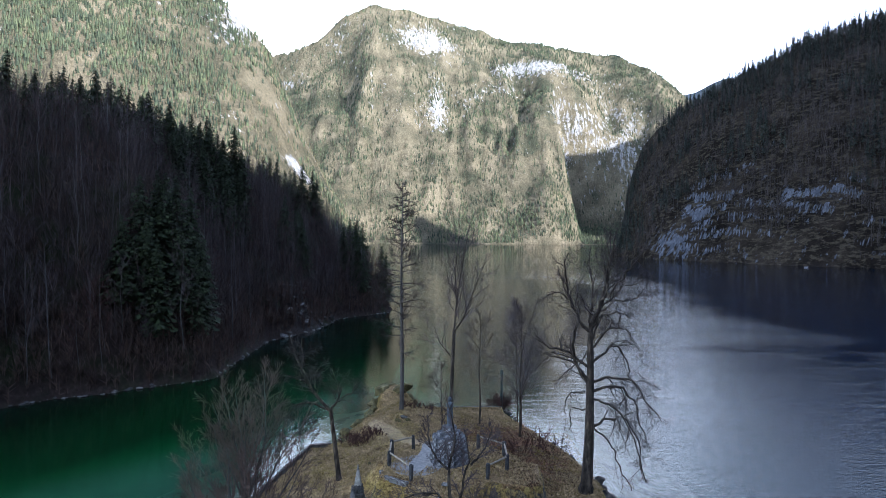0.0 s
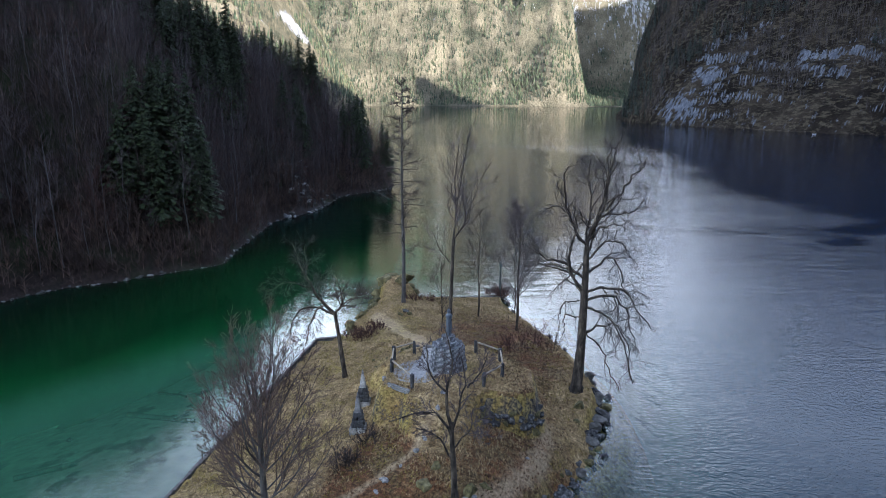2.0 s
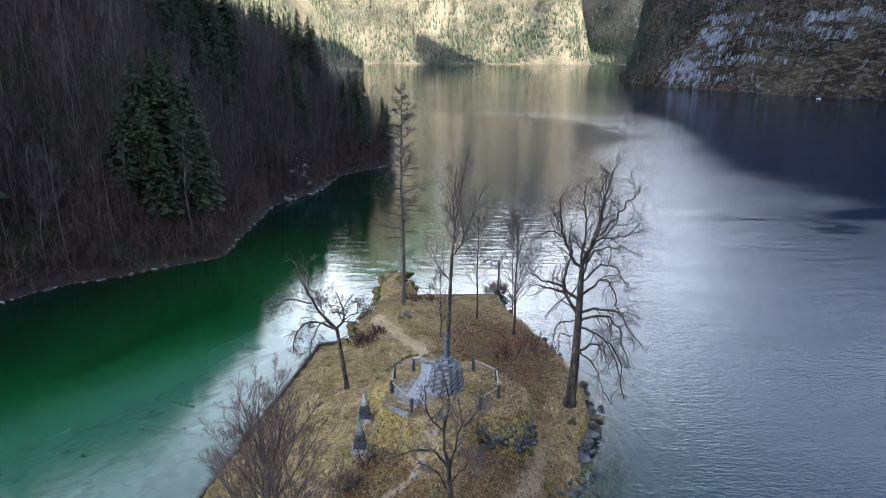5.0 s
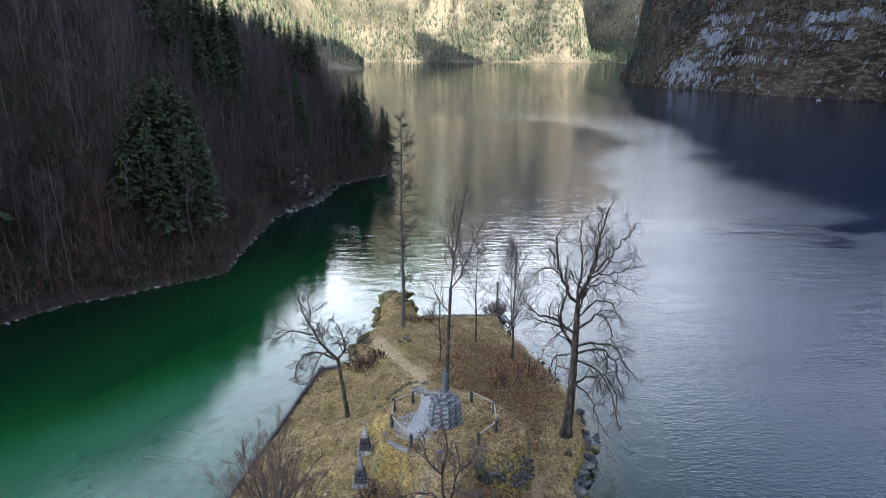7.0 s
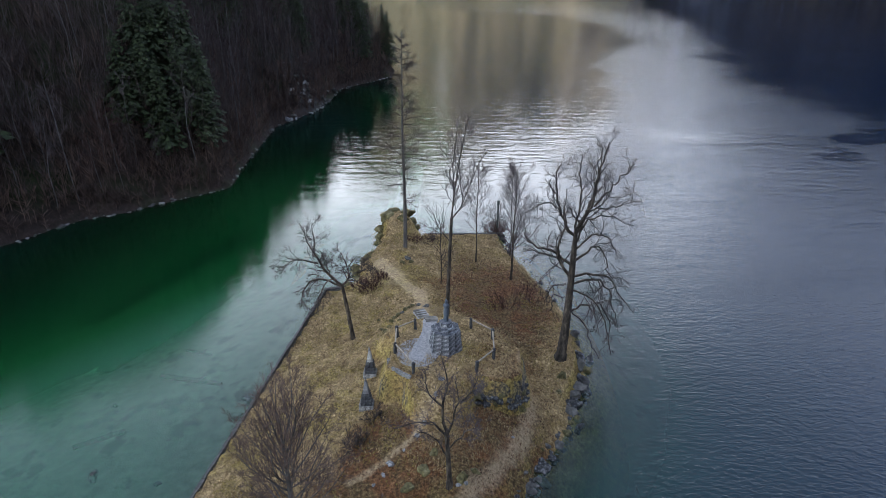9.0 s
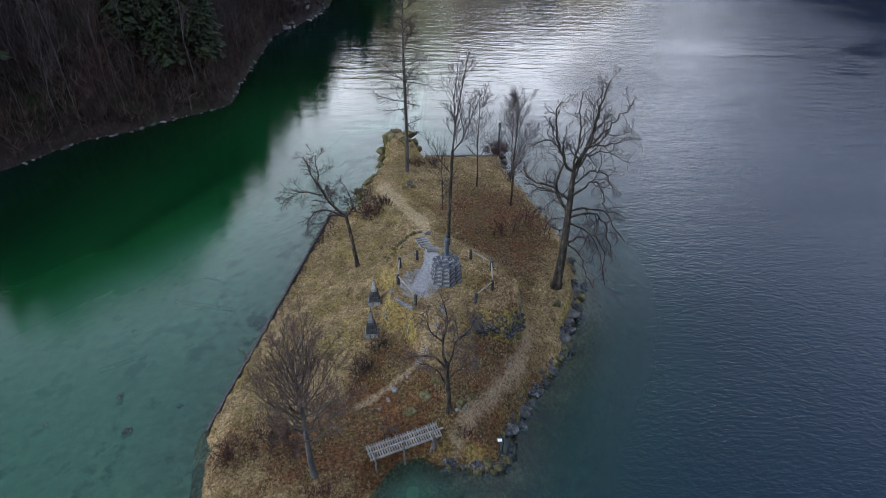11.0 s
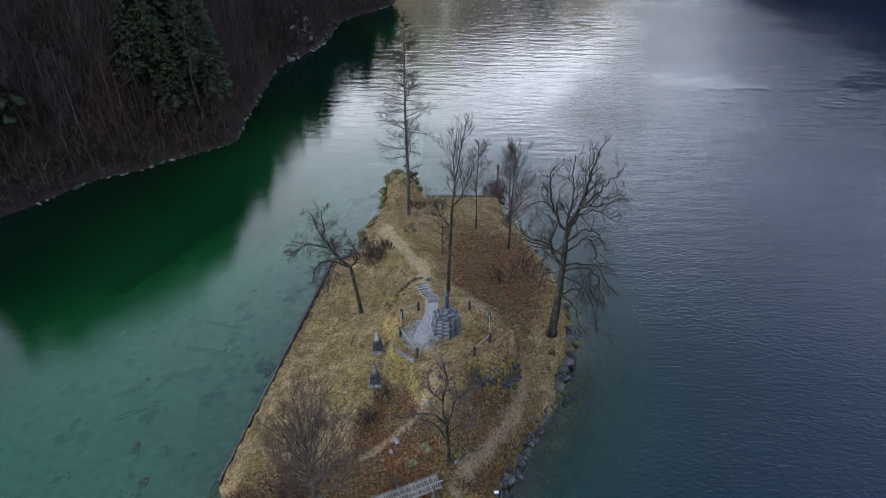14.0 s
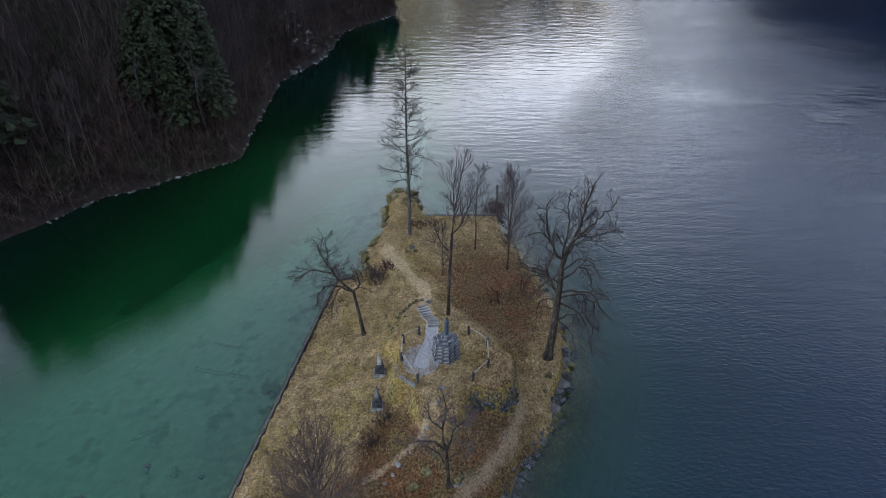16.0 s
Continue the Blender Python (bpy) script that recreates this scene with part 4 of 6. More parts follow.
def broom_woods(name, xyz, heights, widths, mat, label, rays=7, seed=2, thin=1.0):
    """Leafless trees far off: a thin trunk and a fan of thin upward branches."""
    r = np.random.default_rng(seed)
    n = len(xyz)
    foot = xyz[:, None] + np.zeros((1, rays, 1))
    a = r.uniform(0, 6.283, (n, rays))
    f = r.uniform(0.15, 0.6, (n, rays)) * (np.arange(rays) > 0)
    foot = foot + np.stack([0 * f, 0 * f, f * heights[:, None]], -1)
    out = widths[:, None] * r.uniform(0.3, 1.0, (n, rays)) * (np.arange(rays) > 0)
    tip = xyz[:, None] + np.stack([np.cos(a) * out, np.sin(a) * out, heights[:, None] * np.clip(f + r.uniform(0.25, 0.5, (n, rays)), 0, 1)], -1)
    tip[:, 0, 2] = xyz[:, 2] + heights
    th = thin * heights[:, None] * r.uniform(0.006, 0.016, (n, rays))
    b = a + 1.57
    off = np.stack([np.cos(b) * th, np.sin(b) * th, 0 * th], -1)
    off2 = np.stack([0 * th, th, th], -1)
    v = np.stack([foot + off, foot - off, foot + off2, tip], 2).reshape(-1, 3)
    k = np.arange(n * rays) * 4
    tri = np.concatenate([np.stack([k + p, k + q, k + 3], -1) for p, q in ((0, 1), (1, 2))])
    tagged(new(name, tri_mesh(name, v, tri, mat)), label, "woods", kind="stuff")


def scatter(r, n, u0, u1, d0, d1, height, keep):
    U, D = r.uniform(u0, u1, n), d0 + (d1 - d0) * r.uniform(0, 1, n)
    x, y = U * D, D - 33.3
    z = height(U, D, x, y)
    ok = (z > 2) & keep(U, D, x, y, z, r.uniform(0, 1, n))
    return np.stack([x, y, z], -1)[ok]


r2 = np.random.default_rng(11)
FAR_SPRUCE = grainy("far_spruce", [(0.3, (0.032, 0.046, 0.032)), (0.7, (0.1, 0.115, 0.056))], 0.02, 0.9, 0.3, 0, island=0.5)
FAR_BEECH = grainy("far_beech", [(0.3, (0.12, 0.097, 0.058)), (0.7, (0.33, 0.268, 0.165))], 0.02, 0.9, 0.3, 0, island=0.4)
# darkened copy of the beeches, with some of the crag's shade in the colour
CRAG_BEECH = grainy("shaded_crag_bare_trees", [(0.3, (0.02, 0.016, 0.016)), (0.7, (0.085, 0.071, 0.066))], 0.05, 0.9, 0.5, 0, island=0.5)


def near_rock(cliff):
    return lambda U, D, x, y, z, p: (cliff(U, D, x, y, z) < 0.42) | (p < 0.25)


pts = scatter(r2, 46000, -0.5, 0.45, 2630, 3950, far_height, lambda U, D, x, y, z, p: near_rock(far_cliff)(U, D, x, y, z, p) & (0.95 * fbm(x, y, 190, 4, 61.0) + 0.9 * hump(U, z, 0.09, 20, 0.06, 90) + 0.45 * hump(U, z, 0.0, 30, 0.3, 80) + 0.55 * smooth(D, 3450, 3700) + 0.5 * hump(U, D, -0.2, 3450, 0.07, 200) > 0.9 * p - 0.28))
h = r2.uniform(8, 22, len(pts))
cone_woods("spruce_woods", pts, h, h * r2.uniform(0.14, 0.22, len(pts)), FAR_SPRUCE, "dark spruces scattered over the sunlit mountainside")
pts = scatter(r2, 18000, -0.5, 0.3, 2630, 3700, far_height, lambda U, D, x, y, z, p: near_rock(far_cliff)(U, D, x, y, z, p))
h = r2.uniform(10, 20, len(pts))
broom_woods("beech_woods", pts, h, h * 0.3, FAR_BEECH, "tan leafless beeches on the sunlit mountainside", 4)
pts = scatter(r2, 23000, -0.72, -0.1, 1180, 2250, flank_height, lambda U, D, x, y, z, p: (flank_cliff(U, D, x, y, z) < 0.4) & (0.85 * fbm(x, y, 130, 4, 62.0) + 0.5 * smooth(z / D, 0.24, 0.34) > 0.9 * p - 0.24))
h = r2.uniform(9, 22, len(pts))
cone_woods("spruce_woods", pts, h, h * r2.uniform(0.15, 0.22, len(pts)), FAR_SPRUCE, "dark spruces on the sunlit flank", 2)
pts = scatter(r2, 15000, -0.72, -0.1, 1180, 2200, flank_height, lambda U, D, x, y, z, p: flank_cliff(U, D, x, y, z) < 0.4)
h = r2.uniform(10, 19, len(pts))
broom_woods("beech_woods", pts, h, h * 0.3, FAR_BEECH, "tan leafless beeches on the sunlit flank", 5)
pts = scatter(r2, 15000, 0.255, 0.75, 400, 880, crag_height, lambda U, D, x, y, z, p: (crag_cliff(U, D, x, y, z) < 0.3) & (0.8 * fbm(x, y, 60, 3, 63.0) + 0.006 * (z - 60) > -0.25 + 0.5 * p))
h = r2.uniform(7, 16, len(pts))
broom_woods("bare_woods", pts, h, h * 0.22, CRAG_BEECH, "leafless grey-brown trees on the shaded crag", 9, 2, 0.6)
# spruces again in darker greens that hold part of the crag's shade
CRAG_SPRUCE = grainy("shaded_crag_spruce", [(0.3, (0.012, 0.017, 0.014)), (0.7, (0.034, 0.042, 0.03))], 0.05, 0.9, 0.5, 0, island=0.4)
pts = scatter(r2, 5200, 0.255, 0.75, 420, 880, crag_height, lambda U, D, x, y, z, p: fbm(x, y, 55, 4, 64.0) + 0.0045 * (z - 115) + 1.1 * (1 - smooth(U, 0.275, 0.3)) > 0.0 + 0.5 * p)
h = 8 + 15 * r2.uniform(0, 1, len(pts)) ** 1.2
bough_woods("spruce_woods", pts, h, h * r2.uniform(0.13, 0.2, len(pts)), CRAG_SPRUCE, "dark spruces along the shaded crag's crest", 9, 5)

THICKET = grainy("bank_saplings", [(0.3, (0.055, 0.04, 0.036)), (0.7, (0.12, 0.091, 0.08))], 0.1, 0.9, 1, 0, island=0.5)
UNDER = grainy("bank_brush", [(0.3, (0.058, 0.037, 0.03)), (0.7, (0.17, 0.113, 0.088))], 0.2, 0.9, 2, 0, island=0.5)
thk = np.stack([r2.uniform(-100, -12, 11000), r2.uniform(0, 160, 11000)], -1)
d = shore_distance(thk[:, 0], thk[:, 1], BANK)
thk = thk[(d > 2) & (d < 40) & (thk[:, 0] > -0.76 * (thk[:, 1] + 33) - 12)]
h = r2.uniform(5, 12, len(thk))
broom_woods("thicket", np.stack([thk[:, 0], thk[:, 1], bank_height(thk[:, 0], thk[:, 1]) - 0.1], -1), h, h * 0.3, THICKET, "leafless grey-brown saplings between the bank's trees", 15, 4, 0.2)
pts = np.stack([und[:, 0], und[:, 1], bank_height(und[:, 0], und[:, 1]) - 0.1], -1)
h = r2.uniform(1.0, 4.5, len(pts))
broom_woods("undergrowth", pts, h, h * 0.4, UNDER, "leafless brown brush under the bank's trees", 12, 3, 0.9)

strip = np.stack([r2.uniform(-50, -12, 9000), r2.uniform(22, 122, 9000)], -1)
d = shore_distance(strip[:, 0], strip[:, 1], BANK)
strip = strip[(d > 0.05) & (d < 4.5)]
h = r2.uniform(0.8, 3.0, len(strip))
broom_woods("shore_brush", np.stack([strip[:, 0], strip[:, 1], bank_height(strip[:, 0], strip[:, 1]) - 0.15], -1), h, h * 0.6, UNDER, "tangled brown brush along the bank's waterline", 13, 6, 1.5)

# ---- the islet's trees ----
TWIG_BROWN = grainy("brown_twigs", [(0.3, (0.07, 0.045, 0.033)), (0.7, (0.155, 0.103, 0.078))], 2, 0.9, 9, 0)


def foot(x, y, sink=0.15):
    return (x, y, ground_at(x, y) - sink)


rng = np.random.default_rng(21)
old = levels()
old[0].append((np.array([(-0.45, -0.1, -0.2), (-0.38, 0, 0.5), (-0.25, 0, 2.9), (-0.2, 0.05, 5.6), (-0.2, 0, 8.2), (-0.2, 0, 10.2)]), np.array([0.52, 0.36, 0.29, 0.245, 0.2, 0.125])))


def limb(xz, drift, r, tip=0.03, kids=(0, 9, 6, 4), **how):
    """One heavy limb of the old tree, by its way out and up; drift carries it to or from the water."""
    n = 13
    s = np.linspace(0, len(xz) - 1, n)
    x, z = (np.interp(s, range(len(xz)), [p[k] for p in xz]) for k in (0, 1))
    for _ in range(2):
        x[1:-1], z[1:-1] = (x[:-2] + 2 * x[1:-1] + x[2:]) / 4, (z[:-2] + 2 * z[1:-1] + z[2:]) / 4
    jit = rng.normal(size=(n, 3)) * 0.06
    jit[0] = 0
    pts = np.stack([x, drift * np.linspace(0, 1, n) ** 0.9, z], -1) + np.cumsum(jit, 0) * 0.35 + jit
    rad = np.linspace(r, tip, n)
    old[1].append((pts, rad))
    offshoots(old, rng, pts, rad, 3.3, 1, kids, start=0.12, **{"up": 0.03, "wig": 0.24, "ang": 0.95, "ratio": 0.56, "r_min": 0.009, **how})


limb([(-0.2, 9.9), (0.2, 10.8), (0.9, 12.2), (1.0, 13.6), (1.1, 14.9), (1.4, 15.8)], 0.6, 0.154, kids=(0, 11, 7, 4), up=0.12)
limb([(0.8, 11.7), (1.6, 12.9), (2.0, 13.7), (2.6, 14.9)], -0.6, 0.077, up=0.12)
limb([(-0.1, 10.2), (0.6, 11.8), (0.7, 13.6), (0.7, 15.3)], -0.9, 0.101, up=0.12)
limb([(-0.3, 9.7), (-1.0, 10.8), (-1.5, 12.0), (-1.7, 13.6), (-1.4, 14.7)], 0.5, 0.119, kids=(0, 10, 7, 4), up=0.1)
limb([(-1.0, 11.0), (-1.9, 12.0), (-2.8, 11.9), (-3.3, 11.5)], -0.4, 0.066)
limb([(-0.3, 7.5), (-1.2, 8.4), (-2.8, 8.6), (-3.4, 9.1), (-3.5, 9.9)], 0.7, 0.107)
limb([(-0.3, 6.7), (-1.2, 8.1), (-1.4, 9.4), (-1.0, 10.1), (-1.2, 12.2)], -0.8, 0.119, kids=(0, 10, 7, 4))
limb([(-0.3, 6.0), (-1.0, 7.7), (-2.3, 7.9), (-3.2, 8.2)], 1.0, 0.089)
limb([(-0.2, 8.6), (0.8, 9.9), (1.6, 10.1), (2.4, 9.0)], -0.8, 0.077, droop=0.1)
limb([(-0.2, 7.7), (1.0, 8.8), (1.7, 8.8), (2.2, 7.2), (2.8, 6.0)], 0.7, 0.089, kids=(0, 10, 7, 4), droop=0.14)
limb([(-0.1, 6.6), (1.2, 7.0), (2.2, 6.8), (2.8, 5.8), (4.1, 4.3)], -0.6, 0.089, kids=(0, 10, 7, 4), droop=0.14)
limb([(-0.2, 6.0), (1.2, 6.4), (2.3, 5.8), (2.8, 4.3), (3.3, 2.6)], 0.6, 0.095, kids=(0, 11, 7, 4), droop=0.16)
limb([(-0.2, 5.6), (0.9, 5.5), (1.9, 4.3), (2.4, 3.0), (2.9, 1.0)], -0.7, 0.077, kids=(0, 10, 7, 4), droop=0.18)
limb([(-0.1, 3.9), (1.0, 4.4), (1.9, 4.5), (2.6, 3.2), (3.2, 0.6)], 0.5, 0.083, kids=(0, 11, 7, 4), droop=0.16)
limb([(0.0, 4.0), (0.9, 3.1), (1.3, 1.8), (2.1, 0.4)], -0.3, 0.059, kids=(0, 3, 3), droop=0.1)
limb([(-0.5, 6.0), (-1.8, 5.9), (-2.0, 4.7)], -0.7, 0.059, kids=(0, 4, 3), droop=0.15)
limb([(-0.4, 4.9), (-1.4, 4.9), (-1.3, 3.6)], 0.6, 0.053, kids=(0, 4, 3), droop=0.15)
limb([(-0.3, 10.2), (0.1, 12.2), (-0.2, 13.6), (0.0, 14.9)], 1.0, 0.083, up=0.12)
limb([(0.8, 11.5), (1.9, 11.5), (2.7, 11.7), (3.4, 11.8)], 0.6, 0.059)
limb([(-0.2, 9.0), (0.6, 10.6), (1.4, 10.8), (2.3, 10.3)], 1.2, 0.077, droop=0.05)
for a in np.arange(5) * 1.257 + 0.3:  # root flare
    old[0].append((np.array([(-0.4, 0, 0.75), (-0.4 + 0.3 * math.cos(a), 0.3 * math.sin(a), 0.1), (-0.4 + 0.6 * math.cos(a), 0.6 * math.sin(a), -0.5)]), np.array([0.2, 0.2, 0.1])))
tree_thing("old_tree", "massive old leafless tree with arching drooping limbs at the water's edge", (8.95, 6.6, 1.45), old, BARK, TWIG)

# the larch at the islet's tip
rng = np.random.default_rng(22)
out = levels()
h = 20.0
pts = np.array([(0.05 * math.sin(z * 0.4), 0, z) for z in np.linspace(0, h, 12)])
out[0].append((pts, np.linspace(0.2, 0.03, 12)))
for k in range(84):
    f = 0.2 + 0.79 * ((k + rng.uniform()) / 84) ** 0.8
    a = rng.uniform(0, 6.283)
    L = 3.1 * math.sin(math.pi * min(1, (1.06 - f) * 0.62 + 0.03)) * rng.uniform(0.45, 1.15)
    if f < 0.35:
        L *= 0.75 * (rng.uniform() > 0.5)
    if L > 0.3:
        grow(out, rng, (0, 0, f * h), (math.cos(a), math.sin(a), rng.uniform(-0.05, 0.4)), L, 0.045, 1, (0, 11, 5), up=0.02, wig=0.13, ang=0.85, ratio=0.42, r_min=0.01)
tree_thing("larch", "tall straight leafless larch with level whorled branches", foot(-3.85, 24.3), out, BARK_GREY, TWIG, split=1)

# the tall forked tree behind the monument
rng = np.random.default_rng(23)
out = levels()
out[0].append((np.array([(0, 0, 0), (0.05, 0, 3), (0.15, 0, 6), (0.25, 0.1, 8.4)]), np.array([0.17, 0.13, 0.12, 0.11])))
for pts, r, kids in (([(0.25, 0.1, 8.3), (0.4, 0.1, 10.2), (0.75, 0.3, 12.5), (1.2, 0.4, 15.2)], 0.08, (0, 22, 7, 4)), ([(0.25, 0.1, 8.3), (0.9, -0.2, 9.3), (1.5, -0.2, 11.0), (2.2, 0, 12.8)], 0.06, (0, 18, 7, 3)),
                     ([(0.4, 0.1, 10.2), (0.3, 0.4, 12.2), (0.55, 0.5, 14.6)], 0.05, (0, 16, 6, 3)), ([(0.2, 0, 6.5), (-0.7, 0.2, 7.6), (-1.1, 0.3, 8.7)], 0.05, (0, 8, 5, 3))):
    p = np.array([np.interp(np.linspace(0, len(pts) - 1, 9), range(len(pts)), [q[k] for q in pts]) for k in range(3)]).T
    rad = np.linspace(r, 0.025, 9)
    out[1].append((p, rad))
    offshoots(out, rng, p, rad, 3.4, 1, kids, up=0.1, wig=0.13, ang=0.68, ratio=0.55, start=0.1, r_min=0.008)
tree_thing("forked_tree", "tall slender leafless tree forking above the monument", foot(0.32, 10.6), out, BARK, TWIG_WOOD)


def young_tree(seed, label, x, y, height, spread, r, kids, clear, lean=0.0, stems=1, twig=None, name="young_tree", fine=0.008):
    rng = np.random.default_rng(seed)
    out = levels()
    for s in range(stems):
        ox = 0.35 * s
        z = np.linspace(0, height * (1 - 0.12 * s), 9)
        p = np.stack([ox + 0.25 * s * z / height + lean * (z / height) ** 1.5 + 0.05 * np.sin(z + s), 0.1 * np.cos(0.7 * z + s), z], -1)
        rad = np.linspace(r, 0.025, 9)
        out[0].append((p, rad))
        for k in range(kids[0]):
            f = clear + (0.97 - clear) * (k + rng.uniform()) / kids[0]
            i = min(int(f * 8), 7)
            a, t = rng.uniform(0, 6.283), rng.uniform(0.5, 0.9)
            grow(out, rng, p[i] + (p[i + 1] - p[i]) * (f * 8 - i), (math.cos(a) * t, math.sin(a) * t, 0.75), spread * math.sin(math.pi * (0.25 + 0.68 * (f - clear) / (1 - clear))) * rng.uniform(0.6, 1.1), max(0.36 * rad[i], 0.022), 1, kids, up=0.07, wig=0.13, ang=0.75, ratio=0.55, r_min=fine)
    return tree_thing(name, label, foot(x, y), out, BARK, twig or TWIG, split=1)


young_tree(31, "thin upright leafless tree on the leaf-strewn grass", 2.9, 22.9, 9.6, 2.4, 0.085, (26, 8, 5), 0.3)
young_tree(32, "leafless tree with a dense oval crown of fine twigs", 5.95, 19.4, 10.6, 3.4, 0.12, (44, 10, 6), 0.22, 0.1, twig=TWIG_WOOD, fine=0.008)
young_tree(33, "thin leafless tree close by the shore", 6.35, 25.2, 9.0, 1.6, 0.06, (16, 6, 3), 0.35, -0.2)
young_tree(34, "small bushy leafless tree beside the forked tree", -0.3, 17.5, 6.0, 2.0, 0.05, (20, 7, 4), 0.12)

# the leaning tree by the quay wall
rng = np.random.default_rng(24)
out = levels()
out[0].append((np.array([(0, 0, -0.1), (-0.03, 0, 0.5), (-0.2, 0, 1.8), (-0.36, 0, 3.2), (-0.57, 0, 4.8)]), np.array([0.25, 0.17, 0.15, 0.135, 0.12])))
for pts, r, dr in (([(-0.57, 4.7), (-1.4, 5.5), (-2.0, 6.2), (-2.4, 7.1), (-3.0, 8.2), (-3.3, 9.6)], 0.13, 0.4), ([(-2.2, 6.6), (-3.1, 7.0), (-4.1, 6.9), (-5.0, 6.3)], 0.07, -0.5), ([(-0.6, 4.7), (-1.6, 5.2), (-2.7, 5.0), (-3.6, 4.1), (-3.9, 2.4)], 0.09, 0.5),
                   ([(-0.57, 4.7), (-0.1, 5.2), (0.2, 5.6), (0.1, 6.3), (-0.4, 7.4)], 0.1, 0.3), ([(-2.4, 7.1), (-2.0, 8.0), (-2.2, 9.2)], 0.05, 0.8), ([(-1.2, 5.3), (-1.8, 5.0), (-2.4, 4.0), (-2.7, 2.6)], 0.06, -0.7), ([(-0.1, 5.3), (0.7, 5.6), (1.0, 6.3)], 0.045, 0.4), ([(-1.4, 5.5), (-1.5, 6.6), (-1.2, 7.6)], 0.05, -0.5)):
    n = 10
    s = np.linspace(0, len(pts) - 1, n)
    p = np.stack([np.interp(s, range(len(pts)), [q[0] for q in pts]), dr * np.linspace(0, 1, n), np.interp(s, range(len(pts)), [q[1] for q in pts])], -1) + np.cumsum(rng.normal(size=(n, 3)) * 0.05, 0) * (np.arange(n) > 0)[:, None]
    rad = np.linspace(r, 0.03, n)
    out[1].append((p, rad))
    offshoots(out, rng, p, rad, 2.5, 1, (0, 12, 7, 4), up=0.0, wig=0.22, ang=0.85, ratio=0.55, droop=0.05, r_min=0.011)
tree_thing("leaning_tree", "leafless tree leaning out over the quay wall", foot(-6.87, 9.5), out, BARK, TWIG)

# the gnarled tree on the near slope
rng = np.random.default_rng(25)
out = levels()
out[0].append((np.array([(0, 0, -0.1), (-0.02, 0, 0.6), (-0.1, 0.1, 2.2), (-0.2, 0.2, 3.9)]), np.array([0.25, 0.15, 0.125, 0.1])))
for pts, r, dr in (([(-0.2, 3.8), (-0.45, 5.4), (-0.3, 6.6), (-0.65, 8.3)], 0.11, 0.6), ([(-0.1, 2.6), (0.5, 3.4), (0.9, 4.0), (1.5, 4.4)], 0.05, -0.4), ([(-0.15, 3.4), (0.4, 4.6), (0.55, 5.9), (0.3, 7.2)], 0.09, -0.2), ([(-0.15, 3.3), (-0.9, 4.5), (-1.7, 4.5), (-2.9, 4.1)], 0.085, -0.3),
                   ([(-0.4, 5.4), (-1.0, 6.2), (-1.3, 7.6)], 0.07, 0.3), ([(0.5, 5.6), (1.1, 6.3), (1.5, 7.3)], 0.06, 0.4), ([(-0.2, 2.2), (-0.9, 3.2), (-2.0, 3.6)], 0.07, 0.5)):
    n = 10
    s = np.linspace(0, len(pts) - 1, n)
    p = np.stack([np.interp(s, range(len(pts)), [q[0] for q in pts]), dr * np.linspace(0, 1, n) + 0.15, np.interp(s, range(len(pts)), [q[1] for q in pts])], -1) + np.cumsum(rng.normal(size=(n, 3)) * 0.05, 0) * (np.arange(n) > 0)[:, None]
    rad = np.linspace(r * 0.8, 0.02, n)
    out[1].append((p, rad))
    offshoots(out, rng, p, rad, 2.0, 1, (0, 12, 7, 4), up=0.06, wig=0.22, ang=0.85, ratio=0.5, r_min=0.008)
tree_thing("gnarled_tree", "gnarled dark leafless tree on the slope below the terrace", foot(0.62, -6.3), out, BARK, TWIG_WOOD)

# the broad bushy tree at the near corner
rng = np.random.default_rng(26)
out = levels()
out[0].append((np.array([(0.1, 0, -0.2), (0.02, 0, 0.5), (-0.03, 0.02, 2.0), (-0.05, 0.05, 4.0), (-0.1, 0.1, 6.5), (-0.15, 0.1, 8.6)]), np.array([0.27, 0.19, 0.16, 0.13, 0.08, 0.03])))
for k in range(30):
    a, f = k * 2.4 + rng.uniform(-0.3, 0.3), k / 29
    lean = 1.05 - 0.75 * f
    L = (4.6 - 0.9 * f) * rng.uniform(0.85, 1.08)
    p, d = [np.array([-0.03 - 0.1 * f, 0.03 + 0.07 * f, 2.6 + 4.6 * f])], unit(np.array([math.cos(a) * lean, math.sin(a) * lean, 0.8]))
    for q in range(9):
        d = unit(d + 0.07 * rng.normal(size=3) + np.array([0, 0, 0.05]))
        p.append(p[-1] + d * L / 9)
    p = np.array(p)
    rad = np.linspace(0.052 * rng.uniform(0.7, 1.1), 0.01, 10)
    out[1].append((p, rad))
    offshoots(out, rng, p, rad, 2.8, 1, (0, 12, 7, 3), up=0.07, wig=0.1, ang=0.6, ratio=0.5, r_min=0.0075, start=0.15)
tree_thing("bushy_tree", "broad leafless tree fanning out into dense brown twigs", foot(-6.8, -10.35), out, BARK_GREY, TWIG_BROWN)


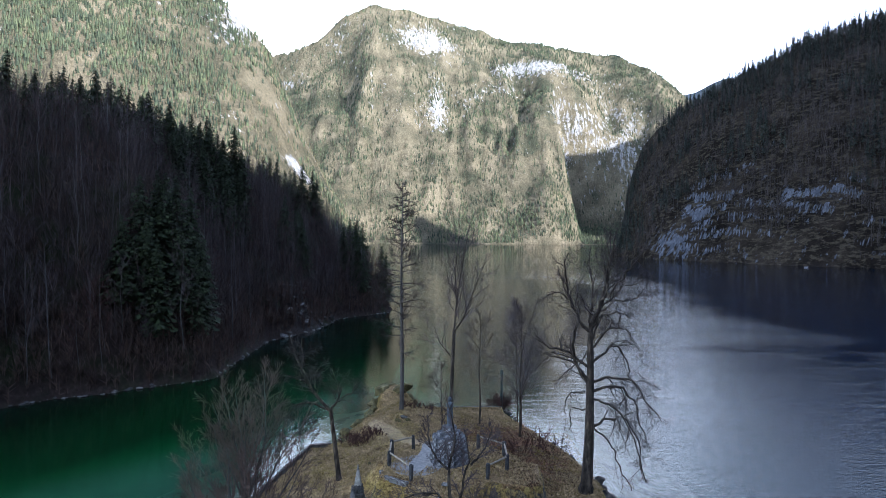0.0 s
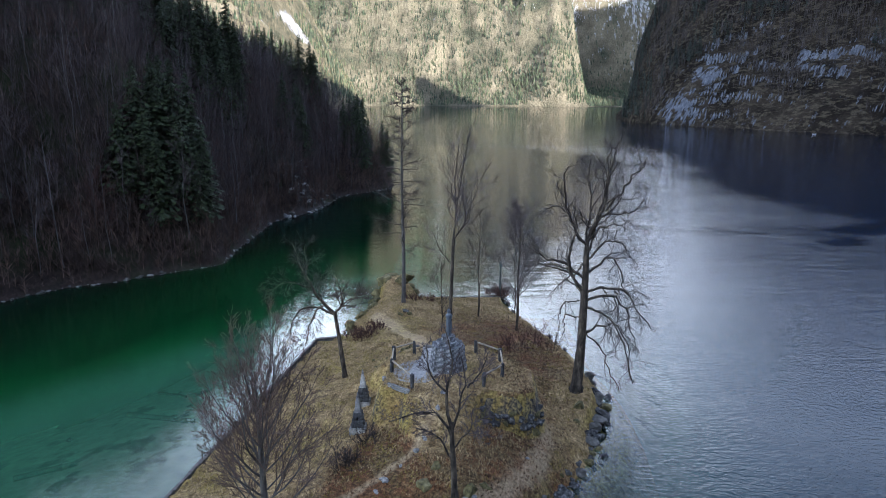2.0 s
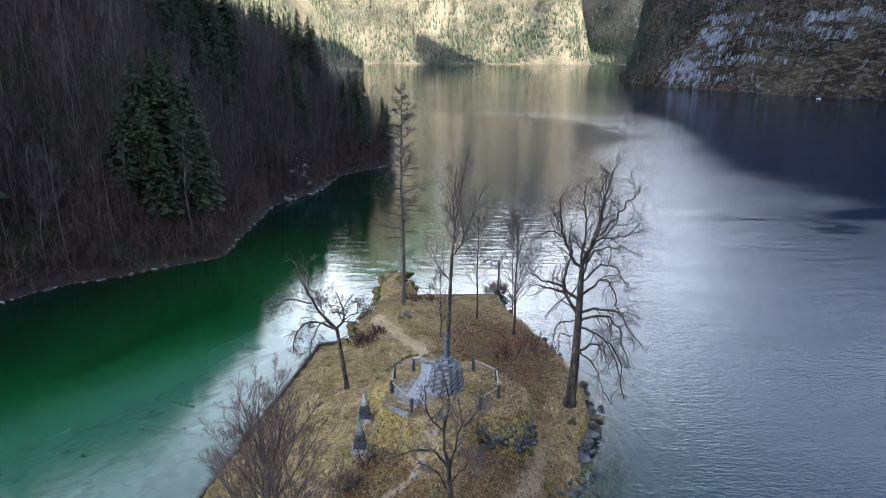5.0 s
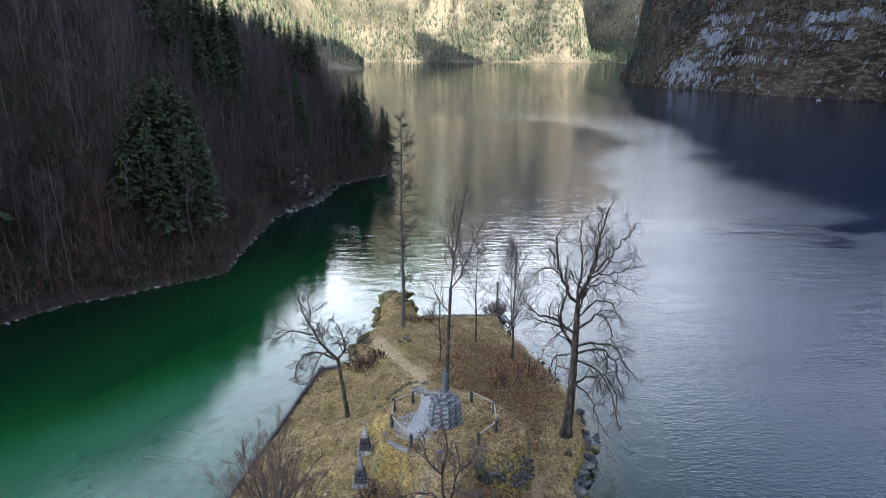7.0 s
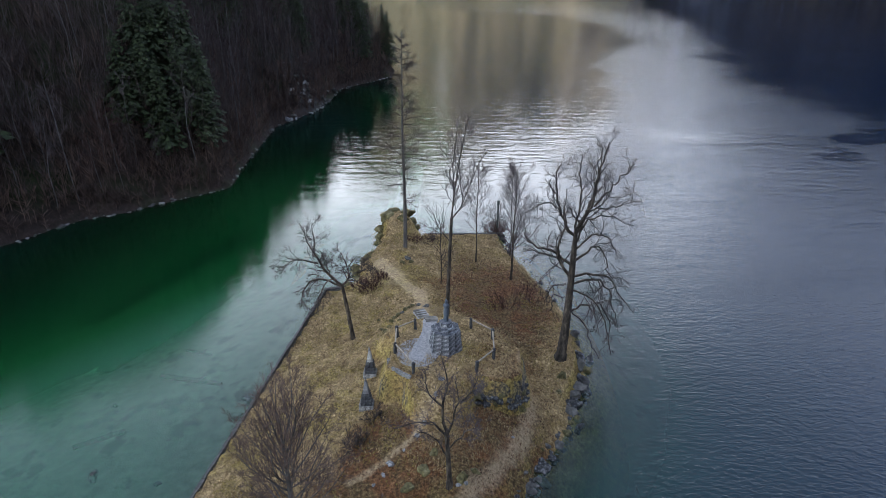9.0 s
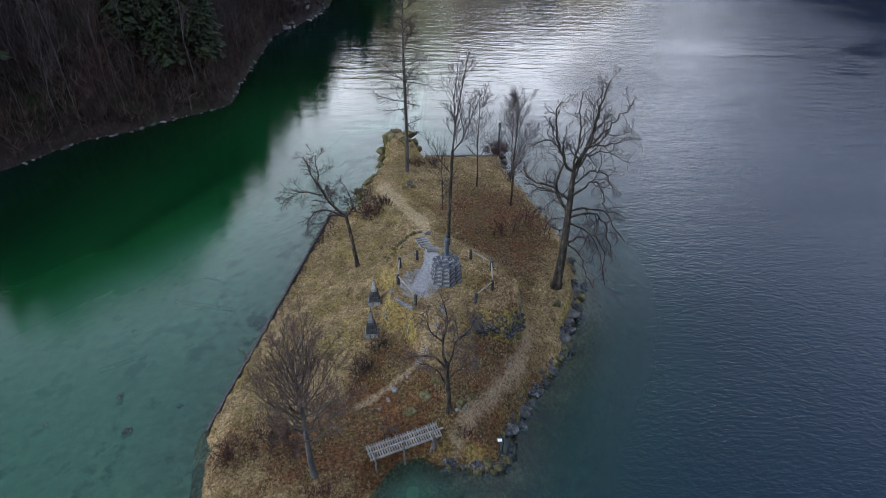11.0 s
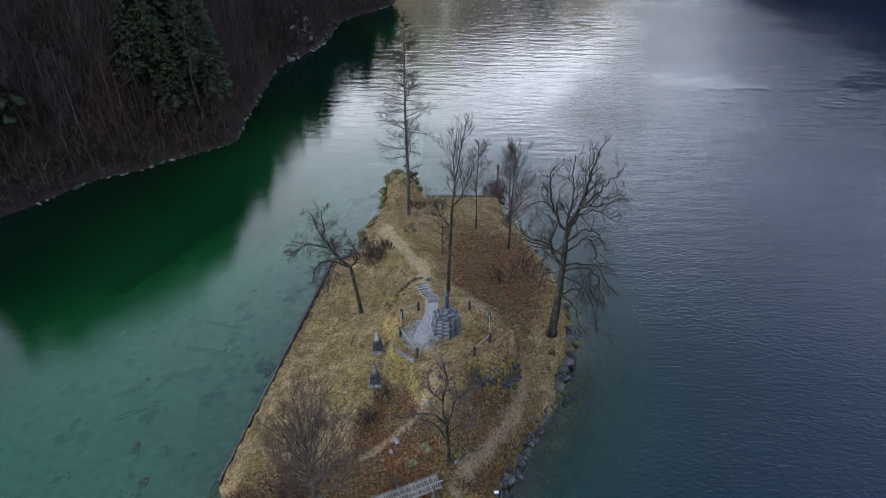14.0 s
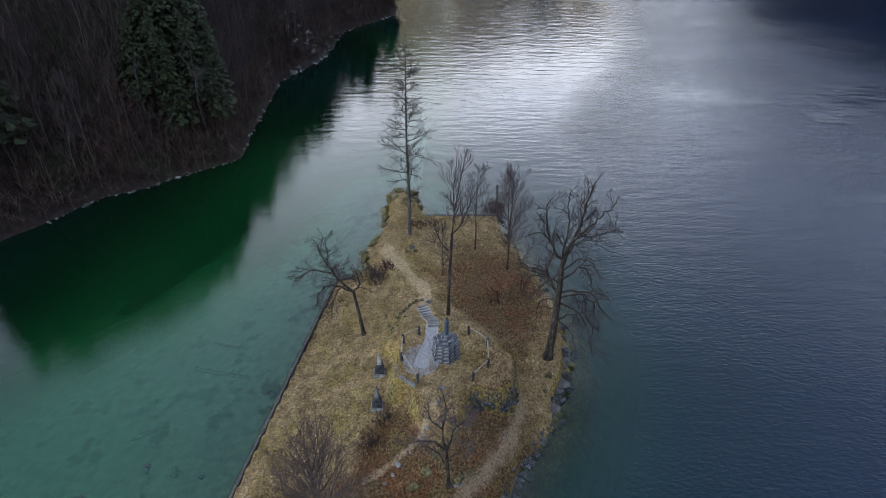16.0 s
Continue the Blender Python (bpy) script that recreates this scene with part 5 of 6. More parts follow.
# ---- shrubs ----
def shrub(seed, label, x, y, height, spread, stems, twig, kids=(0, 5, 2)):
    rng = np.random.default_rng(seed)
    out = levels()
    for k in range(int(stems * 0.62)):
        a, t = rng.uniform(0, 6.283), rng.uniform(0.1, 0.9)
        o = spread * 0.45 * rng.uniform()
        grow(out, rng, (math.cos(a) * o, math.sin(a) * o, -0.1), (math.cos(a) * t, math.sin(a) * t, 1), height * rng.uniform(0.5, 0.95), 0.014, 1, kids, up=0.03, wig=0.16, ang=0.6, ratio=0.5)
    s = tagged(new("shrub", tri_mesh("shrub", *tubes(out[1] + out[2] + out[3], 3), twig)), label, "shrub")
    s.location = (x, y, max(ground_at(x, y) - 0.05, 0.12))


for k, (x, y, h, w, n, tw, lab) in enumerate([
        (-6.6, 17.6, 1.1, 2.2, 70, TWIG_RED, "low dark red-brown shrub by the shore"), (-5.9, 19.2, 1.0, 1.8, 55, TWIG_RED, "low tangled red-brown shrub"), (-7.5, 18.4, 0.9, 1.5, 40, TWIG_RED, "small brown shrub at the bank's edge"),
        (-3.1, 26.6, 0.9, 2.0, 50, TWIG_RED, "dark brown shrub behind the larch"), (-1.7, 27.4, 0.8, 2.0, 40, TWIG_RED, "low brown shrub near the back wall"), (-9.9, -8.0, 1.2, 2.4, 60, TWIG, "dense dark brown brush near the quay wall"),
        (-8.6, -8.6, 1.3, 2.4, 60, TWIG_RED, "dense russet brush under the bushy tree"), (-11.6, -9.2, 1.2, 2.2, 60, TWIG_RED, "russet brush at the islet's corner"), (-4.9, -2.8, 1.1, 1.8, 55, TWIG, "dark brush on the slope below the terrace"),
        (-4.1, -0.9, 0.9, 1.4, 40, TWIG, "sparse dark brush beside the obelisk"), (5.8, 14.8, 2.4, 1.0, 14, TWIG_RED, "thin upright red-stemmed sapling"), (7.1, 15.6, 2.2, 0.9, 14, TWIG_RED, "slender reddish sapling near the shore"),
        (8.3, 14.6, 2.6, 0.8, 12, TWIG, "thin dark sapling by the water"), (4.6, 13.6, 1.6, 1.4, 24, TWIG_RED, "russet bramble on the leaf-strewn slope"), (1.6, -1.6, 1.0, 1.8, 24, TWIG_PALE, "sparse leafless brush at the terrace's foot"),
        (2.6, -1.5, 0.8, 1.4, 16, TWIG_PALE, "leafless brush under the mossy crag"), (5.2, 31.8, 1.5, 2.4, 150, TWIG_RED, "red-brown bush on the rocks by the marker pole"), (-6.2, -12.2, 1.2, 2.4, 60, TWIG_RED, "russet brush along the near shore"),
        (-2.9, -7.3, 0.8, 1.6, 36, TWIG_PALE, "dry brush beside the landing bridge"), (1.9, -7.6, 0.7, 1.5, 30, TWIG_RED, "low russet brush above the near shore")]):
    shrub(100 + k, lab, x, y, h, w, n, tw)


# ---- stone and timber on the islet ----
def block_bm(sx, sy, sz, bevel=0.02, jitter=0.0, seed=0):
    bm = bmesh.new()
    bmesh.ops.create_cube(bm, size=1.0)
    bmesh.ops.scale(bm, vec=(sx, sy, sz), verts=bm.verts)
    if jitter:
        r = random.Random(seed)
        for v in bm.verts:
            v.co += Vector([r.uniform(-jitter, jitter) for _ in range(3)])
    if bevel:
        bmesh.ops.bevel(bm, geom=list(bm.edges), offset=bevel, segments=1, affect="EDGES")
    return bm


def block_mesh(name, sx, sy, sz, mat, bevel=0.02, jitter=0.0, seed=0):
    bm = block_bm(sx, sy, sz, bevel, jitter, seed)
    me = bpy.data.meshes.new(name)
    bm.to_mesh(me)
    bm.free()
    me.materials.append(mat)
    return me


def put(name, me, parent, m, label=""):
    ob = child(name, me, parent, label)
    ob.matrix_basis = m
    return ob


def bar(name, a, b, r, mat, parent, sides=8, label=""):
    a, b = np.array(a, float), np.array(b, float)
    mid = (a + b) / 2 + np.array([0, 0, 0.004])
    return child(name, tri_mesh(name, *tubes([(np.array([a, mid, b]), [r, r * 1.05, r * 0.92])], sides), mat, True), parent, label)


def boulder_mesh(seed, flat=0.7, mat=None):
    r = random.Random(seed)
    bm = bmesh.new()
    bmesh.ops.create_icosphere(bm, subdivisions=2, radius=1.0)
    off = Vector((r.uniform(0, 50), r.uniform(0, 50), r.uniform(0, 50)))
    cuts = [(Vector((r.gauss(0, 1), r.gauss(0, 1), r.gauss(0, 1))).normalized(), r.uniform(0.4, 0.75)) for _ in range(13)]
    for v in bm.verts:
        for nrm, dist in cuts:
            over = v.co.dot(nrm) - dist
            if over > 0:
                v.co -= nrm * over * 0.9
        v.co += v.co.normalized() * 0.2 * noise.fractal(v.co * 2.2 + off, 0.8, 2.0, 5)
        v.co.z *= flat
    me = bpy.data.meshes.new("boulder")
    bm.to_mesh(me)
    bm.free()
    me.materials.append(mat or ROCK)
    return me


MOSSY = grainy("mossy_rock", [(0.3, (0.03, 0.026, 0.014)), (0.5, (0.12, 0.1, 0.036)), (0.72, (0.26, 0.22, 0.11))], 1.6, 0.95, 12, 0.05, 0.9)
CRAGSTONE = grainy("dark_crag_stone", [(0.35, (0.018, 0.018, 0.017)), (0.52, (0.085, 0.08, 0.072)), (0.68, (0.28, 0.27, 0.25))], 2.2, 0.95, 12, 0.06, 1.0)
boulders = [boulder_mesh(k, f) for k, f in ((1, 0.7), (2, 0.55), (3, 0.8), (4, 0.6), (5, 0.75), (6, 0.5))]
mossy = [boulder_mesh(k, f, MOSSY) for k, f in ((7, 0.7), (8, 0.6), (9, 0.8))]
PALE = grainy("pale_masonry", [(0.35, (0.1, 0.096, 0.09)), (0.55, (0.28, 0.27, 0.25)), (0.7, (0.48, 0.465, 0.43))], 3.0, 0.9, 18, 0.02, 0.8, island=0.3)
pale = [boulder_mesh(k, f, PALE) for k, f in ((11, 0.6), (12, 0.5), (13, 0.7))]
crags = [boulder_mesh(k, f, CRAGSTONE) for k, f in ((14, 0.9), (15, 1.0), (16, 0.8))]
r5 = random.Random(9)


def boulder(x, y, size, label, meshes=None, z=None, group=""):
    ob = new("boulder", (meshes or boulders)[r5.randrange(len(meshes or boulders))])
    g = ground_at(x, y) if z is None else z
    ob.matrix_basis = pose(x, y, max(g, -0.25) + 0.12 * size, r5.uniform(-18, 18), r5.uniform(-18, 18), r5.uniform(0, 360)) @ Matrix.Diagonal((size * r5.uniform(0.8, 1.3), size * r5.uniform(0.8, 1.2), size * r5.uniform(0.8, 1.15), 1))
    tagged(ob, label, "rock", group)


# shore rocks of the east side and the tip
east = [(10.7, 9.4), (10.4, 6.2), (9.2, 3.4), (8.5, 0.8), (7.0, -1.6), (5.6, -3.7), (4.4, -6.2), (3.9, -8.2), (3.0, -9.2), (0.2, -8.9)]
for (ax, ay), (bx, by) in zip(east, east[1:]):
    for k in range(17):
        f = (k + r5.random()) / 17
        boulder(ax + (bx - ax) * f + r5.uniform(-0.5, 0.6), ay + (by - ay) * f + r5.uniform(-0.3, 0.3), r5.choice((0.14, 0.2, 0.26, 0.34, 0.5)) * r5.uniform(0.7, 1.3), "grey angular rock on the waterline", (crags, crags, crags, mossy, boulders)[r5.randrange(5)], group="rocks along the shore")
for x, y, s in ((10.4, 11.7, 0.55), (10.4, 10.1, 0.45), (10.65, 6.9, 0.2), (9.95, 5.6, 0.75), (9.5, 4.7, 0.7), (9.1, 3.9, 0.6), (8.6, 2.2, 0.55), (9.9, 6.6, 0.6), (6.4, 27.2, 0.35), (7.2, 24.9, 0.25), (8.2, 23.2, 0.3), (5.9, 30.4, 0.6), (6.3, 29.2, 0.45), (6.0, 31.6, 0.55), (5.4, 32.8, 0.6), (9.2, 19.0, 0.3), (9.7, 17.5, 0.3), (8.8, 20.6, 0.3)):
    boulder(x, y, s, "large dark grey rock at the water's edge", group="rocks along the shore")
for x, y, s in ((-8.6, 23.0, 0.7), (-7.3, 25.7, 0.75), (-6.9, 28.8, 0.55), (-6.9, 31.4, 0.8), (-6.6, 33.2, 0.8), (-5.2, 33.7, 0.8), (-3.7, 33.2, 0.9), (-3.2, 31.8, 0.7), (-8.2, 21.0, 0.6), (-9.2, 19.3, 0.5), (-4.6, 31.2, 0.9), (-8.9, 20.0, 0.55), (-6.4, 32.4, 1.25), (-5.6, 33.4, 1.2), (-4.4, 33.0, 1.2), (-7.0, 30.2, 0.7), (-7.7, 24.4, 0.8), (-8.4, 22.0, 0.75)):
    boulder(x, y, s, "mossy rock on the islet's tip", mossy, group="mossy rocks at the tip")
for x, y, s in ((-4.0, 10.9, 0.36), (-3.6, 11.8, 0.34), (-3.1, 12.6, 0.36), (-2.5, 13.2, 0.34), (-1.4, 12.9, 0.3), (-4.4, 9.2, 0.28), (-4.7, 10.0, 0.22), (-3.8, 11.4, 0.24), (-3.3, 12.2, 0.26), (-2.8, 12.9, 0.24), (-2.1, 13.3, 0.26), (-4.2, 10.2, 0.24), (-3.9, 9.5, 0.2), (-3.4, 10.9, 0.22), (-4.3, 8.4, 0.22), (-5.1, 11.6, 0.25), (-3.5, 22.0, 0.45), (-3.1, 21.5, 0.4), (-3.9, 21.3, 0.35)):
    boulder(x, y, s, "mossy grey rock jutting from the grass", mossy + boulders[:2], group="rocks in the grass")
for k in range(22):
    x, y = np.interp(k % 11, [0, 3, 6, 8, 10], [2.2, 3.0, 4.3, 5.2, 5.55]), np.interp(k % 11, [0, 3, 6, 8, 10], [-0.05, -0.1, 0.0, 0.55, 1.5])
    up = 0.35 * (k > 10)
    boulder(x + r5.uniform(-0.12, 0.12) - 0.2 * up, y + r5.uniform(-0.1, 0.1) + 0.6 * up, r5.uniform(0.26, 0.42), "dark rock of the crag under the terrace", crags if k % 4 else mossy, z=ground_at(x, y) + 0.12 + up, group="rocks of the crag")
for k in range(9):
    x, y = np.interp(k, [0, 4, 8], [2.0, 2.6, 3.3]), np.interp(k, [0, 4, 8], [0.75, 0.5, 0.5])
    boulder(x + r5.uniform(-0.1, 0.1), y + r5.uniform(-0.06, 0.1), r5.uniform(0.14, 0.26), "grey stone at the mound's mossy lip", pale if k % 3 == 0 else None, z=3.1 + 0.3 * r5.random(), group="rocks of the crag")
for x, y, s in ((-2.7, -4.7, 0.35), (-3.1, -5.3, 0.22), (-2.05, -3.9, 0.12), (-0.9, -2.2, 0.2), (-1.3, -3.0, 0.22), (1.15, -6.3, 0.22), (1.5, -6.2, 0.18), (0.0, 0.3, 0.25), (-3.6, -5.9, 0.14), (4.4, -1.9, 0.16), (-0.3, -0.7, 0.22)):
    boulder(x, y, s, "pale stone lying in the dry grass", pale, group="pale stones on the slope")
for x, y, size in ((-0.9, -5.2, 0.55), (-1.6, -6.1, 0.5), (-0.2, -4.3, 0.4), (2.0, -5.2, 0.4), (8.3, 4.6, 0.5), (8.0, 3.2, 0.4)):
    boulder(x, y, size, "low mossy hummock of rock in the grass", mossy, z=ground_at(x, y) - 0.28 * size, group="mossy hummocks")
boulder(1.25, -5.95, 0.45, "round moss-green boulder by the gnarled tree", mossy)

# stones along the wooded bank's waterline, heaped at one point
def stone_mass(name, places, label):
    """Many small stones joined: each a turned, scaled copy of one of the boulders."""
    r = np.random.default_rng(91)
    kinds = boulders[:3] + pale
    co, tri, base = [], [], 0
    for x, y, z, size in places:
        me = kinds[r.integers(len(kinds))]
        v = np.empty(len(me.vertices) * 3)
        me.vertices.foreach_get("co", v)
        f = np.empty(len(me.polygons) * 3, int)
        me.polygons.foreach_get("vertices", f)
        a = r.uniform(0, 6.283)
        turn = np.array([(math.cos(a), -math.sin(a), 0), (math.sin(a), math.cos(a), 0), (0, 0, 1)])
        co.append((v.reshape(-1, 3) * size * r.uniform(0.75, 1.25, 3)) @ turn.T + np.array([x, y, z + 0.15 * size]))
        tri.append(f.reshape(-1, 3) + base)
        base += len(me.vertices)
    tagged(new(name, tri_mesh(name, np.concatenate(co), np.concatenate(tri), BANKSTONE)), label, "stones", kind="stuff")


BANKSTONE = grainy("bank_stone", [(0.3, (0.05, 0.046, 0.042)), (0.52, (0.15, 0.142, 0.13)), (0.72, (0.36, 0.345, 0.32))], 1.1, 0.9, 9, 0.04, 0.9, island=0.5)
shoreline = BANK[:11]
places = []
for (ax, ay), (bx, by) in zip(shoreline, shoreline[1:]):
    n = int(math.hypot(bx - ax, by - ay) / 0.32)
    for q in range(n):
        f = (q + r5.random()) / n
        places.append((ax + (bx - ax) * f + r5.uniform(-0.7, 0.35), ay + (by - ay) * f + r5.uniform(-0.4, 0.4), 0.0, r5.choice((0.1, 0.14, 0.2, 0.3, 0.45))))
stone_mass("waterline_stones", places, "grey and pale stones along the wooded bank's waterline")
for q in range(150):
    x, y = r5.gauss(-26.5, 2.4), r5.gauss(88, 4.5)
    d = float(shore_distance(np.array([x]), np.array([y]), BANK)[0])
    if -0.5 < d < 5:
        boulder(x, y, r5.uniform(0.3, 0.8), "pale fallen rock heaped on the bank", pale if q % 2 else None, z=max(bank_at(x, y), 0), group="fallen rocks on the bank")

# ---- the monument: a hexagonal plinth of rough courses with a dark figure on top ----
CX, CY, CZ = 0.27, 3.72, 4.12
mon = thing("plinth", "hexagonal rough stone plinth of grey courses", "monument", (CX, CY, CZ))
k = 0
for c, (z, h, rad, n) in enumerate([(0.0, 0.36, 1.14, 2), (0.36, 0.32, 1.09, 2), (0.68, 0.3, 1.05, 2), (0.98, 0.3, 1.01, 2), (1.28, 0.24, 1.0, 2), (1.52, 0.2, 0.72, 1), (1.72, 0.34, 0.42, 1)]):
    side = rad
    ap = rad * 0.866
    core = bmesh.new()
    bmesh.ops.create_cone(core, cap_ends=True, segments=6, radius1=rad - 0.03, radius2=rad - 0.03, depth=h - 0.004)
    bmesh.ops.transform(core, matrix=pose(0, 0, z + h / 2, 0, 0, 12), verts=core.verts)
    course = part("course", core, STONE, mon)
    for s in range(6):
        a = 42 + 60 * s
        for q in range(n):
            w = side / n
            off = (q - (n - 1) / 2) * w
            me = block_mesh("block", w - 0.012, 0.2, h - 0.006, STONE, 0.012, 0.024, 7 * c + s + q)
            put("block", me, course, pose(0, 0, z + h / 2, 0, 0, a) @ pose(off, -(ap - 0.08), 0))
            k += 1

bm = bmesh.new()
prof = [(0.24, 0.0), (0.25, 0.06), (0.21, 0.12), (0.22, 0.3), (0.25, 0.6), (0.24, 0.85), (0.2, 1.05), (0.28, 1.2), (0.29, 1.32), (0.2, 1.42), (0.09, 1.46), (0.14, 1.55), (0.14, 1.66), (0.06, 1.75), (0.0, 1.77)]
rings = []
for r, z in prof:
    rings.append([bm.verts.new((r * math.cos(a) * (1 + 0.12 * math.sin(3 * a + z)), 0.8 * r * math.sin(a), z)) for a in np.arange(12) * math.pi / 6])
for p, q in zip(rings, rings[1:]):
    for i in range(12):
        bm.faces.new((p[i], p[(i + 1) % 12], q[(i + 1) % 12], q[i]))
BRONZE = grainy("weathered_metal", [(0.3, (0.035, 0.045, 0.055)), (0.7, (0.12, 0.14, 0.16))], 5, 0.55, 30, 0.01, spec=0.5)
me = bpy.data.meshes.new("statue")
bm.to_mesh(me)
bm.free()
me.materials.append(BRONZE)
me.polygons.foreach_set("use_smooth", [True] * len(me.polygons))
st = tagged(new("statue", me), "dark weathered robed statue standing on the plinth", "statue")
st.location = (CX, CY, CZ + 2.05)
st.scale = (0.7, 0.7, 0.93)

# ---- two small obelisks ----
DARKSTONE = grainy("dark_tufa", [(0.3, (0.03, 0.03, 0.03)), (0.6, (0.08, 0.08, 0.08)), (0.8, (0.2, 0.2, 0.2))], 5, 0.95, 26, 0.03, 0.9, island=0.3)


def obelisk(x, y, label):
    o = thing("obelisk", label, "obelisk", (x, y, ground_at(x, y) - 0.08), "obelisks on the lawn")
    part("base_block", bmesh_moved(block_bm(0.92, 0.8, 0.42, 0.03, 0.02, 3), (0, 0, 0.21)), PALE, o, "pale stone base block")
    for c, (z, w) in enumerate(((0.42, 0.72), (0.64, 0.64), (0.86, 0.58), (1.06, 0.5))):
        for i, sx in enumerate((-1, 1)):
            for j, sy in enumerate((-1, 1)):
                put("stone", block_mesh("stone", w / 2, w / 2 * 0.92, 0.24, DARKSTONE, 0.04, 0.035, 10 * c + 2 * i + j), o, pose(sx * w / 4, sy * w / 4, z + 0.1, 0, 0, 6 * (c % 2)))
    bm = bmesh.new()
    bmesh.ops.create_cone(bm, cap_ends=True, segments=4, radius1=0.29, radius2=0.03, depth=1.2)
    bmesh.ops.transform(bm, matrix=pose(0, 0, 1.26 + 0.57, 0, 0, 45), verts=bm.verts)
    bmesh.ops.bevel(bm, geom=list(bm.edges), offset=0.02, segments=1, affect="EDGES")
    part("spire", bm, PALE, o, "tapered pale stone spire")


def bmesh_moved(bm, by):
    bmesh.ops.translate(bm, vec=by, verts=bm.verts)
    return bm


obelisk(-4.92, 4.2, "small stone obelisk on the dry lawn")
obelisk(-4.72, 0.55, "small dark-flecked stone obelisk on the slope")


RAIL = grainy("silvered_log", [(0.3, (0.2, 0.163, 0.115)), (0.7, (0.42, 0.352, 0.255))], 4, 0.85, 30, 0.006)

# ---- the terrace railings: rough stone posts with log rails ----
def railing(posts, label):
    r = thing("railing", label, "railing", (posts[0][0], posts[0][1], 4.1), "terrace railings")
    o = Vector(r.location)
    for k, (x, y) in enumerate(posts):
        bm = block_bm(0.2, 0.18, 0.95, 0.03, 0.035, k + 5)
        bmesh.ops.transform(bm, matrix=pose(x - o.x, y - o.y, 0.42, 2, -2, 20 * k), verts=bm.verts)
        part("post", bm, DARKSTONE, r, "rough dark stone post")
    for (ax, ay), (bx, by) in zip(posts, posts[1:]):
        bar("rail", (ax - o.x, ay - o.y, 0.78), (bx - o.x, by - o.y, 0.76), 0.05, RAIL, r, label="weathered pale log rail")


railing([(-1.87, 5.9), (-3.08, 4.95), (-3.02, 2.95), (-1.72, 0.75)], "log railing on stone posts along the terrace rim")
railing([(2.0, 6.1), (3.42, 4.75), (3.4, 2.45), (2.25, 1.0)], "log railing on stone posts beside the mossy crag")


# ---- walls and steps ----

def stone_wall(name, label, a, b, z0, z1, thick, course, length, mat, seed):
    """A wall of single stones between two points of the plan, on a plain core."""
    w = tagged(new(name), label, "wall", kind="structure")
    w.location = (*a, 0)
    L = math.hypot(b[0] - a[0], b[1] - a[1])
    turn = math.degrees(math.atan2(b[1] - a[1], b[0] - a[0]))
    w.rotation_euler = (0, 0, radians(turn))
    put("core", block_mesh("core", L, thick * 0.7, z1 - z0 - 0.04, mat, 0), w, pose(L / 2, 0, (z0 + z1) / 2 - 0.02))
    r = random.Random(seed)
    kinds = [block_mesh("stone", 1.0, thick, 1.0, mat, 0.02, 0.035, seed + q) for q in range(5)]
    rows = max(1, round((z1 - z0) / course))
    for c in range(rows):
        x = -0.5 * length * (c % 2) * 0.8
        while x < L - 0.05:
            s = length * r.uniform(0.7, 1.35)
            x0, x1 = max(0, x), min(L, x + s)
            if x1 - x0 > 0.06:
                put("stone", kinds[r.randrange(5)], w, pose((x0 + x1) / 2, r.uniform(-0.02, 0.02), z0 + (c + 0.5) * (z1 - z0) / rows, 0, 0, r.uniform(-1.5, 1.5)) @ Matrix.Diagonal((x1 - x0 - 0.02, 1, (z1 - z0) / rows - 0.015, 1)))
            x += s


stone_wall("wall_quay", "long low quay wall of grey stones at the waterline", (-13.9, -7.0), (-10.55, 17.95), -0.7, 0.58, 0.2, 0.45, 0.8, ROCK, 40)
stone_wall("wall_back", "low dark stone wall at the islet's back shore", (-2.3, 30.35), (5.5, 30.75), -0.6, 0.5, 0.3, 0.37, 0.7, DARKSTONE, 60)
stone_wall("wall_corner", "short quay return of grey stones", (-10.6, 17.95), (-8.9, 18.5), -0.6, 0.62, 0.34, 0.45, 0.7, ROCK, 70)
stone_wall("wall_terrace", "pale masonry wall holding up the terrace", (-3.42, 2.5), (-3.22, 1.46), 2.0, 4.1, 0.26, 0.26, 0.4, PALE, 80)
stone_wall("wall_rim", "row of pale edging stones along the terrace rim", (-3.12, 1.4), (-1.85, 0.4), 3.92, 4.2, 0.16, 0.14, 0.3, PALE, 90)

for k in range(14):
    f = k / 13
    x, y = np.interp(f, [0, 0.45, 1], [-0.75, -0.95, -1.95]), np.interp(f, [0, 0.45, 1], [7.0, 9.0, 12.2])
    step = new("step", block_mesh("step", 0.9, 0.14, 0.14, WOOD, 0.02, 0.015, k))
    step.matrix_basis = pose(x, y, ground_at(x, y) + 0.02, 0, 0, 4 + 14 * f)
    tagged(step, "pale log step set in the gravel path", "step", "steps up to the terrace")

# ---- the landing bridge ----
GA, GB = Vector((-3.95, -9.0, 1.15)), Vector((0.05, -7.35, 1.45))
g = thing("landing_bridge", "slatted grey wooden landing bridge with a side rail", "bridge", GA)
gl = (GB - GA).length
turn = math.degrees(math.atan2(GB.y - GA.y, GB.x - GA.x))
tilt = math.degrees(math.asin((GB.z - GA.z) / gl))
G = pose(0, 0, 0, 0, 0, turn) @ pose(0, 0, 0, 0, -tilt, 0)
slat = block_mesh("slat", 0.09, 1.15, 0.045, WOOD, 0.008, 0.004, 2)
for k in range(30):
    put("slat", slat, g, G @ pose((k + 0.5) * gl / 30, r5.uniform(-0.02, 0.02), 0.05, 0, 0, r5.uniform(-1, 1)))
beam = block_mesh("beam", gl, 0.09, 0.12, WOOD, 0.01)
